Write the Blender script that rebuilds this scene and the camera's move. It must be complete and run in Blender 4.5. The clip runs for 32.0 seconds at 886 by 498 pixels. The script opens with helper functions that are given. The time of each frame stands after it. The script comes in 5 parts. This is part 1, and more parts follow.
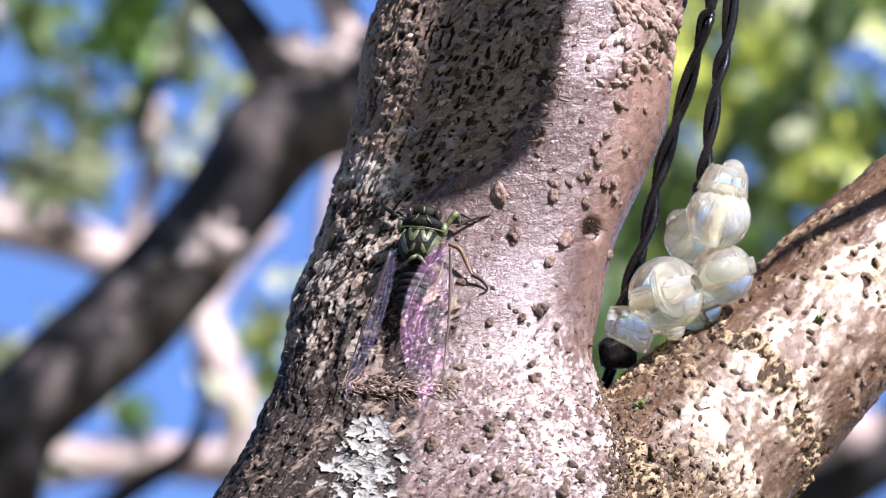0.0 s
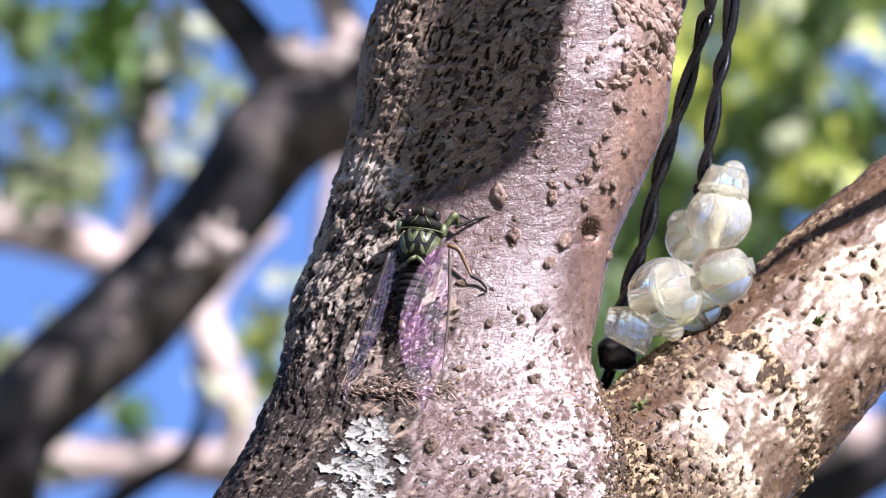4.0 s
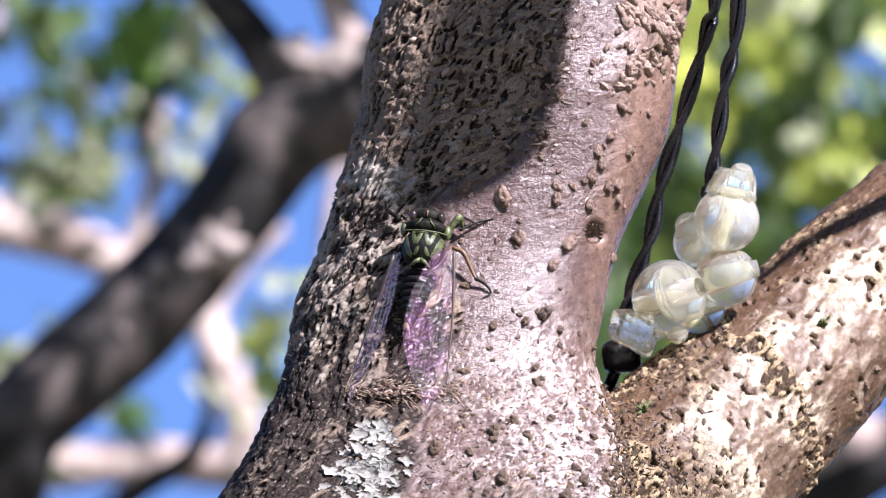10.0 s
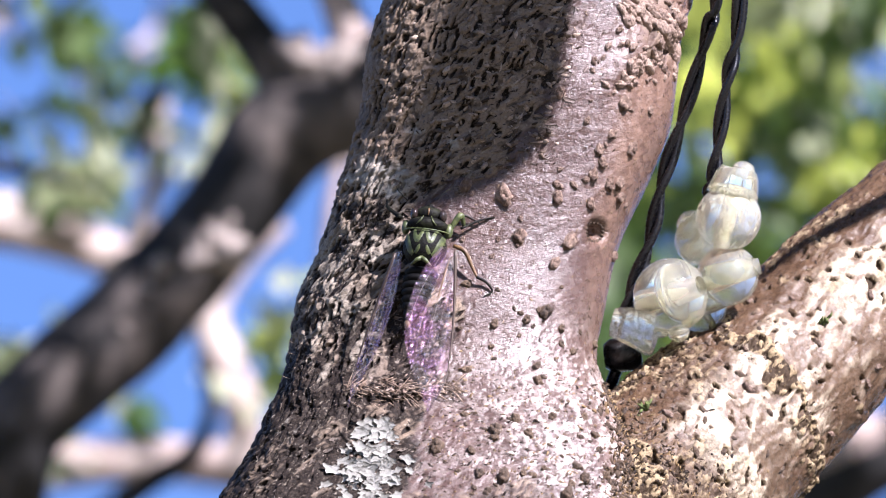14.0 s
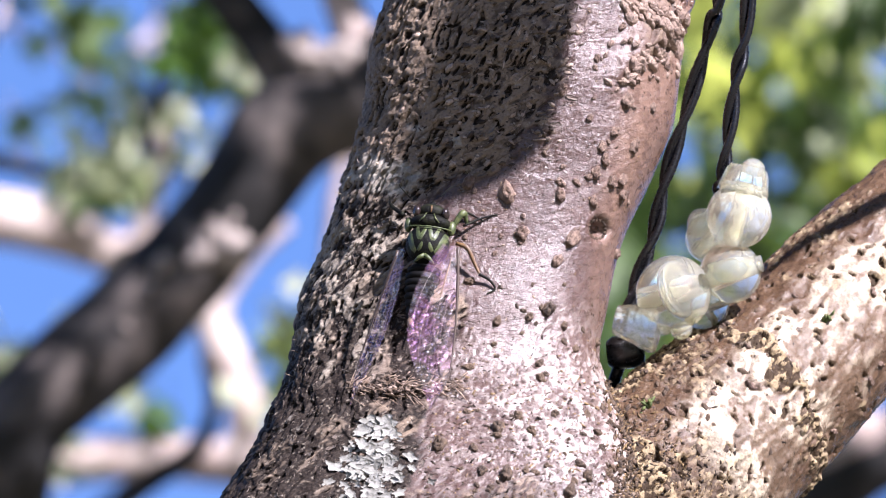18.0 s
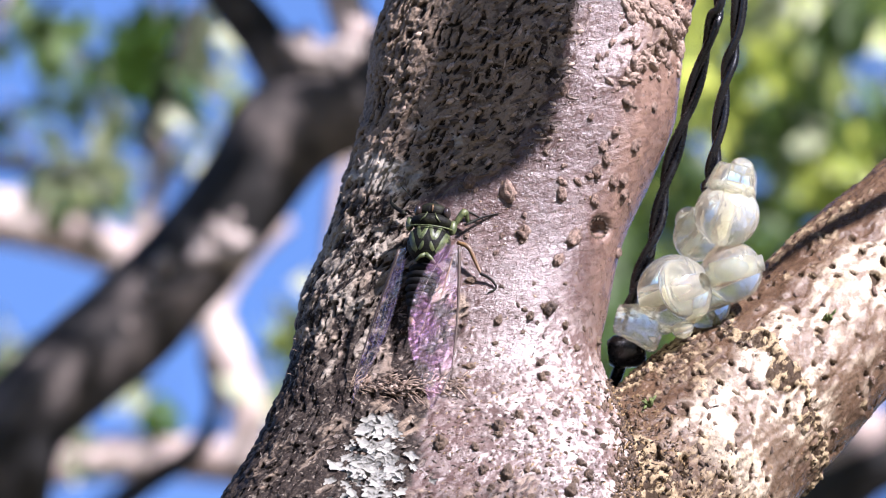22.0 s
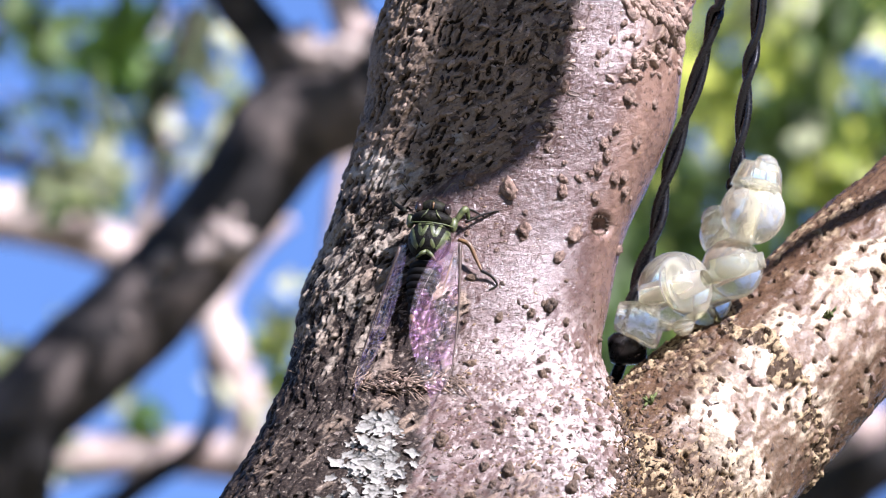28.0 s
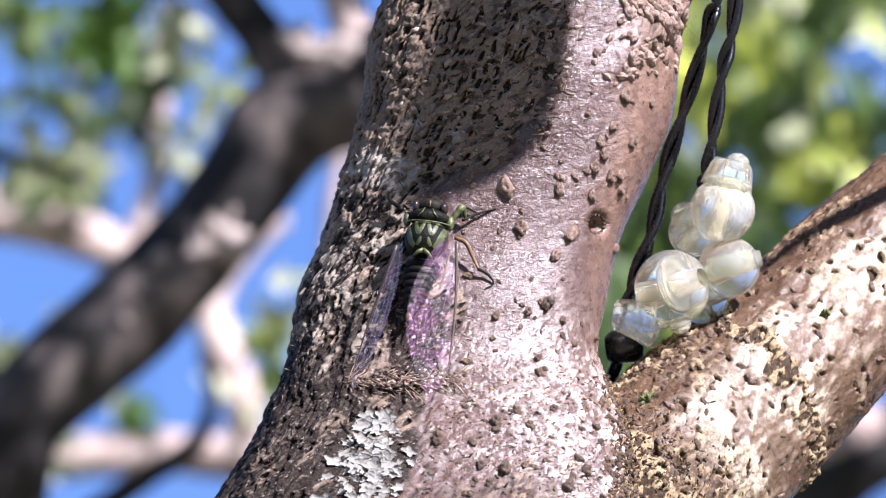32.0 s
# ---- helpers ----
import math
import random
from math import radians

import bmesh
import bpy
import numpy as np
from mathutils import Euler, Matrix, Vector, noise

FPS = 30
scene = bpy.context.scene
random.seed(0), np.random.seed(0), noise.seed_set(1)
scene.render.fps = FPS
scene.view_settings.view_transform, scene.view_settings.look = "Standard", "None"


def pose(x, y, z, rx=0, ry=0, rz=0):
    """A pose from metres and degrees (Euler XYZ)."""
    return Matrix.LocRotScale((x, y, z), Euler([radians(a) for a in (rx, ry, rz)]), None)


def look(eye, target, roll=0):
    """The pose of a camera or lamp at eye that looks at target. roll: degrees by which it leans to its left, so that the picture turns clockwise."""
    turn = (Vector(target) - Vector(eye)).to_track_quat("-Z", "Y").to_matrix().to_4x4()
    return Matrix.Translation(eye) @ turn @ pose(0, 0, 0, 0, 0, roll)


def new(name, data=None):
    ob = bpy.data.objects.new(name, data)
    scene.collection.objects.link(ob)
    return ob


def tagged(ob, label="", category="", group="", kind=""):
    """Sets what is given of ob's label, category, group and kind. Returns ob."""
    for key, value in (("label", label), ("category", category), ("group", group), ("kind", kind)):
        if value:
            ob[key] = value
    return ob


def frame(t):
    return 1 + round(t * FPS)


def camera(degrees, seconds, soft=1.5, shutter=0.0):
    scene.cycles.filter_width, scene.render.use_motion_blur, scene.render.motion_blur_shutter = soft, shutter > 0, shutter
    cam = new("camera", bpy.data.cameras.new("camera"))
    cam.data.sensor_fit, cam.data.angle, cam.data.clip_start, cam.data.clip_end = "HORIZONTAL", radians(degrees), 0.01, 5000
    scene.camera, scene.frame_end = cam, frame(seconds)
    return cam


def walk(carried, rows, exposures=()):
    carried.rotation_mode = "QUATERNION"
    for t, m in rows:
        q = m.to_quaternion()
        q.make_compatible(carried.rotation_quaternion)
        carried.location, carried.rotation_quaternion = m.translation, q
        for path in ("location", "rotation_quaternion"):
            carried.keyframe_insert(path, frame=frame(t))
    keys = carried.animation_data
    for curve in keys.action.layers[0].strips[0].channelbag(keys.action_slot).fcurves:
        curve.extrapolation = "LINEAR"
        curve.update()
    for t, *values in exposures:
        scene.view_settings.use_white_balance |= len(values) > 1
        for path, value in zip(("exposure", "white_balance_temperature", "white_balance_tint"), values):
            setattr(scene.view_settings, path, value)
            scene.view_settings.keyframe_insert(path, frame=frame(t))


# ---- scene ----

# Plan grid: 0.115 mm a unit on the plane through the trunk's front, x to the right, y down, z towards the
# viewer. The plane leans back with the view, which looks twenty degrees upward.
U = 0.000115
DIST = 2.0
TILT = radians(20)
ORIGIN = Vector((0.0, 0.0, 2.35))
FORWARD = Vector((0, math.cos(TILT), math.sin(TILT)))
UPWARD = Vector((0, -math.sin(TILT), math.cos(TILT)))
VIEW = Matrix(((1, 0, 0, 0), (0, UPWARD.y, -FORWARD.y, 0), (0, UPWARD.z, -FORWARD.z, 2.35), (0, 0, 0, 1)))


def g(x, y, z=0.0):
    """A place on the plan grid, in metres of the leaning plane."""
    return Vector(((x - 784) * U, (441 - y) * U, z * U))


def far(x, y, d):
    """The place d metres behind the plane that lines up with the plan's (x, y)."""
    k = (DIST + d) / DIST
    return Vector(((x - 784) * U * k, (441 - y) * U * k, -d))


# camera and its slow handheld drift
cam = camera(2 * math.degrees(math.atan(784 * U / DIST)), 32.0, soft=1.0)
cam.data.dof.use_dof = True
cam.data.dof.focus_distance = DIST - 0.022
cam.data.dof.aperture_fstop = 32.0
EYE = ORIGIN - FORWARD * DIST
PAN = [(0, -4.6, -4.6), (1, -4.5, -3.2), (2, -5.9, -3.1), (3, -6.9, -1.6), (3.5, -6.8, -2.4), (5.5, -3.1, -3.1),
       (6, -3.1, -1.6), (7, -3.1, 0.0), (8, -2.9, 2.4), (9, 0.0, 0.0), (10, 1.5, 1.5), (11, 1.5, 0.0), (12, 1.5, 0.0),
       (13, 3.1, -1.5), (14, 3.8, -1.5), (14.5, 4.7, -1.5), (16.5, 7.2, -4.6), (17, 7.6, -4.6), (18, 8.6, -6.1),
       (19, 10.1, -7.2), (20, 9.8, -7.6), (21, 10.2, -7.6), (22, 10.7, -7.6), (23, 10.7, -8.0), (24, 12.3, -9.2),
       (25, 12.6, -9.2), (25.5, 13.7, -9.2), (27.5, 12.4, -12.2), (28, 12.0, -12.7), (29, 10.8, -12.9),
       (30, 9.2, -13.8), (31, 7.7, -14.8), (32, 6.3, -15.7)]
walk(cam, [(t, look(EYE, VIEW @ g(784 - dx, 441 - dy))) for t, dx, dy in PAN], exposures=[(0, 1.8, 5930, 25), (32, 1.8, 5930, 25)])

# daylight: a clear sky and one sun, high behind the viewer's right shoulder
S = Vector((0.53, 0.74, 0.43)).normalized()
SUN = (VIEW.to_3x3() @ S).normalized()
world = bpy.data.worlds.new("world")
scene.world = world
world.use_nodes = True
sky = world.node_tree.nodes.new("ShaderNodeTexSky")
sky.sky_type, sky.sun_disc = "NISHITA", False
sky.sun_elevation = math.asin(SUN.z)
sky.sun_rotation = math.atan2(SUN.x, SUN.y)
back = world.node_tree.nodes["Background"]
sky.air_density, sky.dust_density, sky.ozone_density, sky.altitude = 0.8, 0.0, 6.0, 600
back.inputs[1].default_value = 0.062
world.node_tree.links.new(sky.outputs[0], back.inputs[0])
sun = new("sun", bpy.data.lights.new("sun", "SUN"))
sun.data.energy, sun.data.angle, sun.data.color = 5.0, radians(0.6), (1.0, 0.96, 0.91)
sun.matrix_world = look((0, 0, 0), -SUN) @ Matrix.Identity(4)
sun.location = (3, -3, 6)


# ---- small tools ----
def smooth(a, b, x):
    t = np.clip((x - a) / (b - a), 0, 1)
    return t * t * (3 - 2 * t)


def hash3(i, j, k, s):
    v = np.sin(i * 127.1 + j * 311.7 + k * 74.7 + s * 53.3) * 43758.5453
    return v - np.floor(v)


def vnoise(p, s=0.0):
    """Smooth noise from 0 to 1 at rows of p."""
    i = np.floor(p)
    f = p - i
    f = f * f * (3 - 2 * f)
    total = 0
    for a in (0, 1):
        for b in (0, 1):
            for c in (0, 1):
                w = (f[:, 0] if a else 1 - f[:, 0]) * (f[:, 1] if b else 1 - f[:, 1]) * (f[:, 2] if c else 1 - f[:, 2])
                total = total + w * hash3(i[:, 0] + a, i[:, 1] + b, i[:, 2] + c, s)
    return total


def fbm(p, octaves=3, s=0.0):
    total, amp, norm = 0, 1.0, 0.0
    for o in range(octaves):
        total = total + amp * vnoise(p * 2 ** o, s + o)
        norm += amp
        amp *= 0.5
    return total / norm


def cells(p, s=0.0):
    """Distance to the nearest and second cell point, and the nearest cell's own number."""
    i = np.floor(p[:, :2])
    best = np.full(len(p), 9.0)
    second = np.full(len(p), 9.0)
    own = np.zeros(len(p))
    for a in (-1, 0, 1):
        for b in (-1, 0, 1):
            ci, cj = i[:, 0] + a, i[:, 1] + b
            px, py = ci + hash3(ci, cj, 0, s), cj + hash3(ci, cj, 1, s)
            d = np.hypot(px - p[:, 0], py - p[:, 1])
            near = d < best
            second = np.where(near, best, np.minimum(second, d))
            own = np.where(near, hash3(ci, cj, 2, s), own)
            best = np.where(near, d, best)
    return best, second, own


def curve_at(rows, t):
    """Smooth values through control rows (t, a, b, ...)."""
    rows = np.array(rows, float)
    k, v = rows[:, 0], rows[:, 1:]
    m = np.gradient(v, k, axis=0)
    t = np.atleast_1d(np.asarray(t, float))
    i = np.clip(np.searchsorted(k, t) - 1, 0, len(k) - 2)
    h = (k[i + 1] - k[i])[:, None]
    f = ((t - k[i]) / (k[i + 1] - k[i]))[:, None]
    return ((2 * f ** 3 - 3 * f ** 2 + 1) * v[i] + (f ** 3 - 2 * f ** 2 + f) * h * m[i]
            + (-2 * f ** 3 + 3 * f ** 2) * v[i + 1] + (f ** 3 - f ** 2) * h * m[i + 1])


def grid_faces(rows, cols, wrap=True):
    r, c = np.meshgrid(np.arange(rows - 1), np.arange(cols if wrap else cols - 1), indexing="ij")
    n = (c + 1) % cols
    return np.stack([r * cols + c, r * cols + n, (r + 1) * cols + n, (r + 1) * cols + c], -1).reshape(-1, 4)


def mesh_of(name, verts, faces, material, flat=False):
    me = bpy.data.meshes.new(name)
    me.from_pydata(np.asarray(verts, float).tolist(), [], [list(map(int, f)) for f in faces])
    if not flat:
        me.polygons.foreach_set("use_smooth", [True] * len(me.polygons))
    me.materials.append(material)
    me.update()
    return me


def part(name, data, material, parent=None, label=""):
    """One mesh object under its thing: data is a mesh, a bmesh, or (verts, faces)."""
    if isinstance(data, bmesh.types.BMesh):
        me = bpy.data.meshes.new(name)
        data.to_mesh(me)
        data.free()
        me.polygons.foreach_set("use_smooth", [True] * len(me.polygons))
        me.materials.append(material)
    elif isinstance(data, tuple):
        me = mesh_of(name, data[0], data[1], material)
    else:
        me = data
    ob = new(name, me)
    ob.parent = parent
    return tagged(ob, label) if label else ob


def thing(name, m, label, category, group="", kind=""):
    ob = new(name)
    ob.empty_display_size = 0.01
    ob.matrix_world = m
    return tagged(ob, label, category, group, kind)


def tube(points, radii, seg=10, cap=True, squash=1.0):
    """A round rod along points, with a radius at each."""
    pts = [Vector(p) for p in points]
    verts, faces = [], []
    side = None
    for i, p in enumerate(pts):
        d = (pts[min(i + 1, len(pts) - 1)] - pts[max(i - 1, 0)]).normalized()
        if side is None:
            side = d.orthogonal().normalized()
        side = (side - d * side.dot(d)).normalized()
        other = d.cross(side)
        r = radii[i] if hasattr(radii, "__len__") else radii
        for s in range(seg):
            a = 2 * math.pi * s / seg
            verts.append(p + (side * math.cos(a) + other * math.sin(a) * squash) * r)
    n = len(pts)
    faces = [tuple(f) for f in grid_faces(n, seg)]
    if cap:
        faces.append(tuple(reversed(range(seg))))
        faces.append(tuple(range((n - 1) * seg, n * seg)))
    return verts, faces


def smooth_line(points, n):
    pts = np.array([list(p) for p in points], float)
    rows = np.column_stack([np.arange(len(pts)), pts])
    return [Vector(v) for v in curve_at(rows, np.linspace(0, len(pts) - 1, n))]


def lathe(profile, seg=32, flute=0.0, count=0):
    """A turned solid about z from (radius, height) rows; the ends at radius 0 close it."""
    verts, faces = [], []
    for r, h in profile:
        for s in range(seg):
            a = 2 * math.pi * s / seg
            k = r * (1 + flute * math.cos(count * a)) if count else r
            verts.append((k * math.cos(a), k * math.sin(a), h))
    faces = [tuple(f) for f in grid_faces(len(profile), seg)]
    faces.append(tuple(reversed(range(seg))))
    faces.append(tuple(range((len(profile) - 1) * seg, len(profile) * seg)))
    return verts, faces


def ring(profile, seg=32):
    """A turned ring: the profile is closed on itself."""
    verts = [(r * math.cos(2 * math.pi * s / seg), r * math.sin(2 * math.pi * s / seg), h)
             for r, h in profile + profile[:1] for s in range(seg)]
    return verts, [tuple(reversed(f)) for f in grid_faces(len(profile) + 1, seg)]


def ball(rx, ry, rz, at=(0, 0, 0), rows=14, seg=20, wobble=None):
    verts = []
    for i in range(rows + 1):
        a = math.pi * (0.012 + 0.976 * i / rows)
        for s in range(seg):
            b = 2 * math.pi * s / seg
            v = Vector((rx * math.sin(a) * math.cos(b), ry * math.sin(a) * math.sin(b), rz * math.cos(a)))
            if wobble:
                v *= wobble(v)
            verts.append(v + Vector(at))
    faces = [tuple(reversed(f)) for f in grid_faces(rows + 1, seg)]
    faces += [tuple(range(seg)), tuple(reversed(range(rows * seg, (rows + 1) * seg)))]
    return verts, faces


def moved(data, m):
    return [m @ Vector(v) for v in data[0]], data[1]


def axis_pose(at, z, x=None):
    """A frame at a place whose z axis points along z."""
    z = Vector(z).normalized()
    x = Vector(x) if x is not None else z.orthogonal()
    x = (x - z * x.dot(z)).normalized()
    y = z.cross(x)
    m = Matrix((x, y, z)).transposed().to_4x4()
    m.translation = at
    return m


# ---- materials ----
class Nodes:
    def __init__(self, name):
        self.mat = bpy.data.materials.new(name)
        self.mat.use_nodes = True
        self.tree = self.mat.node_tree
        self.bsdf = self.tree.nodes["Principled BSDF"]
        self.out = self.tree.nodes["Material Output"]

    def add(self, kind, **inputs):
        n = self.tree.nodes.new(kind)
        for key, v in inputs.items():
            self.put(n.inputs[key], v)
        return n

    def put(self, socket, v):
        if isinstance(v, bpy.types.NodeSocket):
            self.tree.links.new(v, socket)
        else:
            socket.default_value = v

    def set(self, **inputs):
        for key, v in inputs.items():
            self.put(self.bsdf.inputs[key.replace("_", " ")], v)

    def coords(self, stretch=(1, 1, 1)):
        c = self.add("ShaderNodeTexCoord")
        m = self.add("ShaderNodeMapping", Vector=c.outputs["Object"], Scale=stretch)
        return m.outputs[0]

    def noise(self, where, scale, detail=4.0, rough=0.55, warp=0.0):
        return self.add("ShaderNodeTexNoise", Vector=where, Scale=scale, Detail=detail, Roughness=rough, Distortion=warp).outputs[0]

    def ramp(self, value, *stops):
        n = self.add("ShaderNodeValToRGB", Fac=value)
        e = n.color_ramp.elements
        while len(e) < len(stops):
            e.new(0.5)
        for el, (p, c) in zip(e, stops):
            el.position = p
            el.color = (*c, 1) if hasattr(c, "__len__") else (c, c, c, 1)
        return n.outputs[0]

    def mix(self, fac, a, b, blend="MIX"):
        n = self.tree.nodes.new("ShaderNodeMix")
        n.data_type, n.blend_type = "RGBA", blend
        self.put(n.inputs[0], fac)
        for s, v in ((n.inputs[6], a), (n.inputs[7], b)):
            self.put(s, (*v, 1) if isinstance(v, tuple) and len(v) == 3 else v)
        return n.outputs[2]

    def calc(self, op, a, b=0.0):
        n = self.tree.nodes.new("ShaderNodeMath")
        n.operation = op
        self.put(n.inputs[0], a)
        self.put(n.inputs[1], b)
        return n.outputs[0]

    def attribute(self, name):
        n = self.tree.nodes.new("ShaderNodeAttribute")
        n.attribute_name = name
        return n.outputs["Fac"]

    def bump(self, height, strength=0.5, distance=0.001, below=None):
        n = self.add("ShaderNodeBump", Height=height, Strength=strength, Distance=distance)
        if below is not None:
            self.put(n.inputs["Normal"], below)
        return n.outputs[0]


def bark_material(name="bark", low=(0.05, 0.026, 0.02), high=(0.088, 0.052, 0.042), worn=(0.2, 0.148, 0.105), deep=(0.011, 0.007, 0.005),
                  glare_tone=(0.37, 0.32, 0.285), grey=(0.25, 0.215, 0.17), gloss=0.68, streak=(0.7, 1.5, 0.7)):
    """Young bark: satin skin with fine wrinkles, crusted, lichened and painted with pale sun glare where the attributes
    say so.
    """
    n = Nodes(name)
    at = n.coords()
    crust, plate, pale = n.attribute("crust"), n.attribute("plate"), n.attribute("pale")
    big, mid, fine = n.noise(at, 70, 4), n.noise(at, 420, 5, 0.6), n.noise(at, 1900, 4, 0.65)
    wrinkle = n.noise(n.coords(streak), 1900, 3, 0.6, 1.2)
    skin = n.mix(n.ramp(big, (0.3, 0.0), (0.7, 1.0)), low, high)
    skin = n.mix(n.ramp(mid, (0.52, 0.0), (0.75, 0.6)), skin, tuple(min(1, 1.5 * c) for c in high))
    skin = n.mix(n.ramp(wrinkle, (0.34, 0.75), (0.5, 0.0)), skin, tuple(0.35 * c for c in low))
    skin = n.mix(n.ramp(fine, (0.55, 0.0), (0.67, 0.6)), skin, tuple(0.5 * c for c in low))
    skin = n.mix(n.calc("MULTIPLY", n.attribute("warm"), n.ramp(mid, (0.3, 0.25), (0.65, 0.9))), skin, (0.2, 0.125, 0.088))
    film = n.calc("MULTIPLY", n.attribute("dusty"), n.calc("ADD", n.ramp(mid, (0.36, 0.1), (0.62, 0.75)), n.ramp(fine, (0.4, 0.0), (0.65, 0.35))))
    skin = n.mix(film, skin, glare_tone)
    weather = n.mix(n.attribute("grey"), worn, grey)
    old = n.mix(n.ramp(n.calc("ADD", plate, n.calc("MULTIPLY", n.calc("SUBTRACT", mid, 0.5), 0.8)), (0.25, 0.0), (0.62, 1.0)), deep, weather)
    old = n.mix(n.ramp(fine, (0.49, 0.0), (0.68, 0.65)), old, tuple(0.35 * c for c in worn))
    old = n.mix(n.ramp(n.noise(at, 900, 4, 0.6), (0.58, 0.0), (0.7, 0.5)), old, tuple(min(1, 1.5 * c) for c in grey))
    tone = n.mix(n.ramp(n.calc("ADD", crust, n.calc("MULTIPLY", n.calc("SUBTRACT", mid, 0.5), 0.7)), (0.4, 0.0), (0.6, 1.0)), skin, old)
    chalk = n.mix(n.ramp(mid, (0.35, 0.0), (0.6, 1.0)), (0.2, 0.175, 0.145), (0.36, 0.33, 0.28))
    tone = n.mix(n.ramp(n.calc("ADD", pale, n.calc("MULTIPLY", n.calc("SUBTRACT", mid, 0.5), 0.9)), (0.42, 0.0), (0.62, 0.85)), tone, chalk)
    curls = n.noise(at, 520, 2, 0.5, 1.6)
    grain = n.noise(at, 3000, 3, 0.6)
    b = n.bump(curls, 1.0, 0.00016)
    b = n.bump(wrinkle, 1.0, 0.00018, b)
    b = n.bump(n.calc("MULTIPLY", grain, n.calc("ADD", n.calc("MULTIPLY", crust, 0.9), 0.18)), 1.0, 0.00014, b)
    rough = n.calc("ADD", n.calc("MULTIPLY", n.ramp(crust, (0.2, 0.0), (0.7, 1.0)), 0.42), n.calc("ADD", n.calc("MULTIPLY", mid, 0.3), 0.13))
    n.set(Base_Color=tone, Roughness=rough, Normal=b)
    n.put(n.bsdf.inputs["Specular IOR Level"], n.ramp(crust, (0.2, gloss), (0.65, 0.2)))
    return n.mat


def plain_material(name, colours, scale=300.0, rough=0.6, bump=0.3, depth=0.0003, spec=0.5, stretch=(1, 1, 1), vary=0.0, span=(0.28, 0.72)):
    n = Nodes(name)
    at = n.coords(stretch)
    a, b = n.noise(at, scale, 5, 0.6), n.noise(at, scale * 4.3, 4, 0.6)
    tone = n.ramp(a, *[(span[0] + (span[1] - span[0]) * i / max(1, len(colours) - 1), c) for i, c in enumerate(colours)])
    tone = n.mix(n.ramp(b, (0.45, 0.0), (0.8, 0.45)), tone, tuple(c * 0.45 for c in colours[0]))
    if vary:
        info = n.tree.nodes.new("ShaderNodeObjectInfo")
        tone = n.mix(n.calc("MULTIPLY", info.outputs["Random"], vary), tone, colours[-1])
    n.set(Base_Color=tone, Roughness=n.calc("ADD", n.calc("MULTIPLY", b, 0.25), rough - 0.12), Normal=n.bump(b, bump, depth))
    n.bsdf.inputs["Specular IOR Level"].default_value = spec
    return n.mat


def leaf_material(name, dark, light, glow=0.5):
    n = Nodes(name)
    geo = n.tree.nodes.new("ShaderNodeNewGeometry")
    vein = n.noise(n.coords(), 160, 3)
    tone = n.mix(geo.outputs["Random Per Island"], dark, light)
    tone = n.mix(n.ramp(vein, (0.4, 0.0), (0.7, 0.5)), tone, light)
    n.set(Base_Color=tone, Roughness=0.5)
    through_light = n.add("ShaderNodeBsdfTranslucent", Color=n.mix(glow, tone, (0.42, 0.55, 0.06)))
    mix = n.add("ShaderNodeMixShader", Fac=0.42)
    n.put(mix.inputs[1], n.bsdf.outputs[0])
    n.put(mix.inputs[2], through_light.outputs[0])
    n.put(n.out.inputs[0], mix.outputs[0])
    return n.mat


def acrylic_material():
    n = Nodes("clear_acrylic")
    haze = n.noise(n.coords(), 260, 3)
    n.set(Base_Color=(1.0, 0.995, 0.84, 1), Roughness=n.calc("MULTIPLY", haze, 0.09), IOR=1.49, Transmission_Weight=0.93,
          Normal=n.bump(haze, 0.12, 0.0006))
    return cloudy(n, 0.05)


def cloudy(n, share):
    """Acrylic that scatters a share of the light that enters it."""
    milk = n.add("ShaderNodeMixShader", Fac=0.5)
    n.put(milk.inputs[1], n.add("ShaderNodeBsdfTranslucent", Color=(1.0, 0.97, 0.8, 1)).outputs[0])
    n.put(milk.inputs[2], n.add("ShaderNodeBsdfDiffuse", Color=(0.95, 0.92, 0.78, 1)).outputs[0])
    mix = n.add("ShaderNodeMixShader", Fac=share)
    n.put(mix.inputs[1], n.bsdf.outputs[0])
    n.put(mix.inputs[2], milk.outputs[0])
    n.put(n.out.inputs[0], mix.outputs[0])
    return n.mat


def wing_material():
    """Clear membrane with a rosy film sheen and fine pleats."""
    n = Nodes("wing_membrane")
    at = n.coords()
    pleat = n.noise(at, 1000, 2, 0.6)
    cell = n.add("ShaderNodeTexVoronoi", Vector=at, Scale=850.0)
    rosy = n.ramp(n.noise(at, 160, 2), (0.42, 0.0), (0.54, 1.0))
    film = n.mix(rosy, (0.93, 0.9, 0.91), (0.98, 0.55, 0.88))
    n.set(Base_Color=film, Metallic=0.9, Roughness=0.14, Normal=n.bump(n.calc("ADD", cell.outputs["Distance"], pleat), 1.0, 0.0009))
    clear = n.add("ShaderNodeBsdfTransparent", Color=(0.97, 0.95, 0.97, 1))
    slant = n.add("ShaderNodeLayerWeight", Blend=0.35)
    mix = n.add("ShaderNodeMixShader", Fac=n.calc("ADD", n.calc("MULTIPLY", slant.outputs["Facing"], 0.24), n.calc("ADD", n.calc("MULTIPLY", rosy, 0.1), 0.04)))
    n.put(mix.inputs[1], clear.outputs[0])
    n.put(mix.inputs[2], n.bsdf.outputs[0])
    n.put(n.out.inputs[0], mix.outputs[0])
    return n.mat


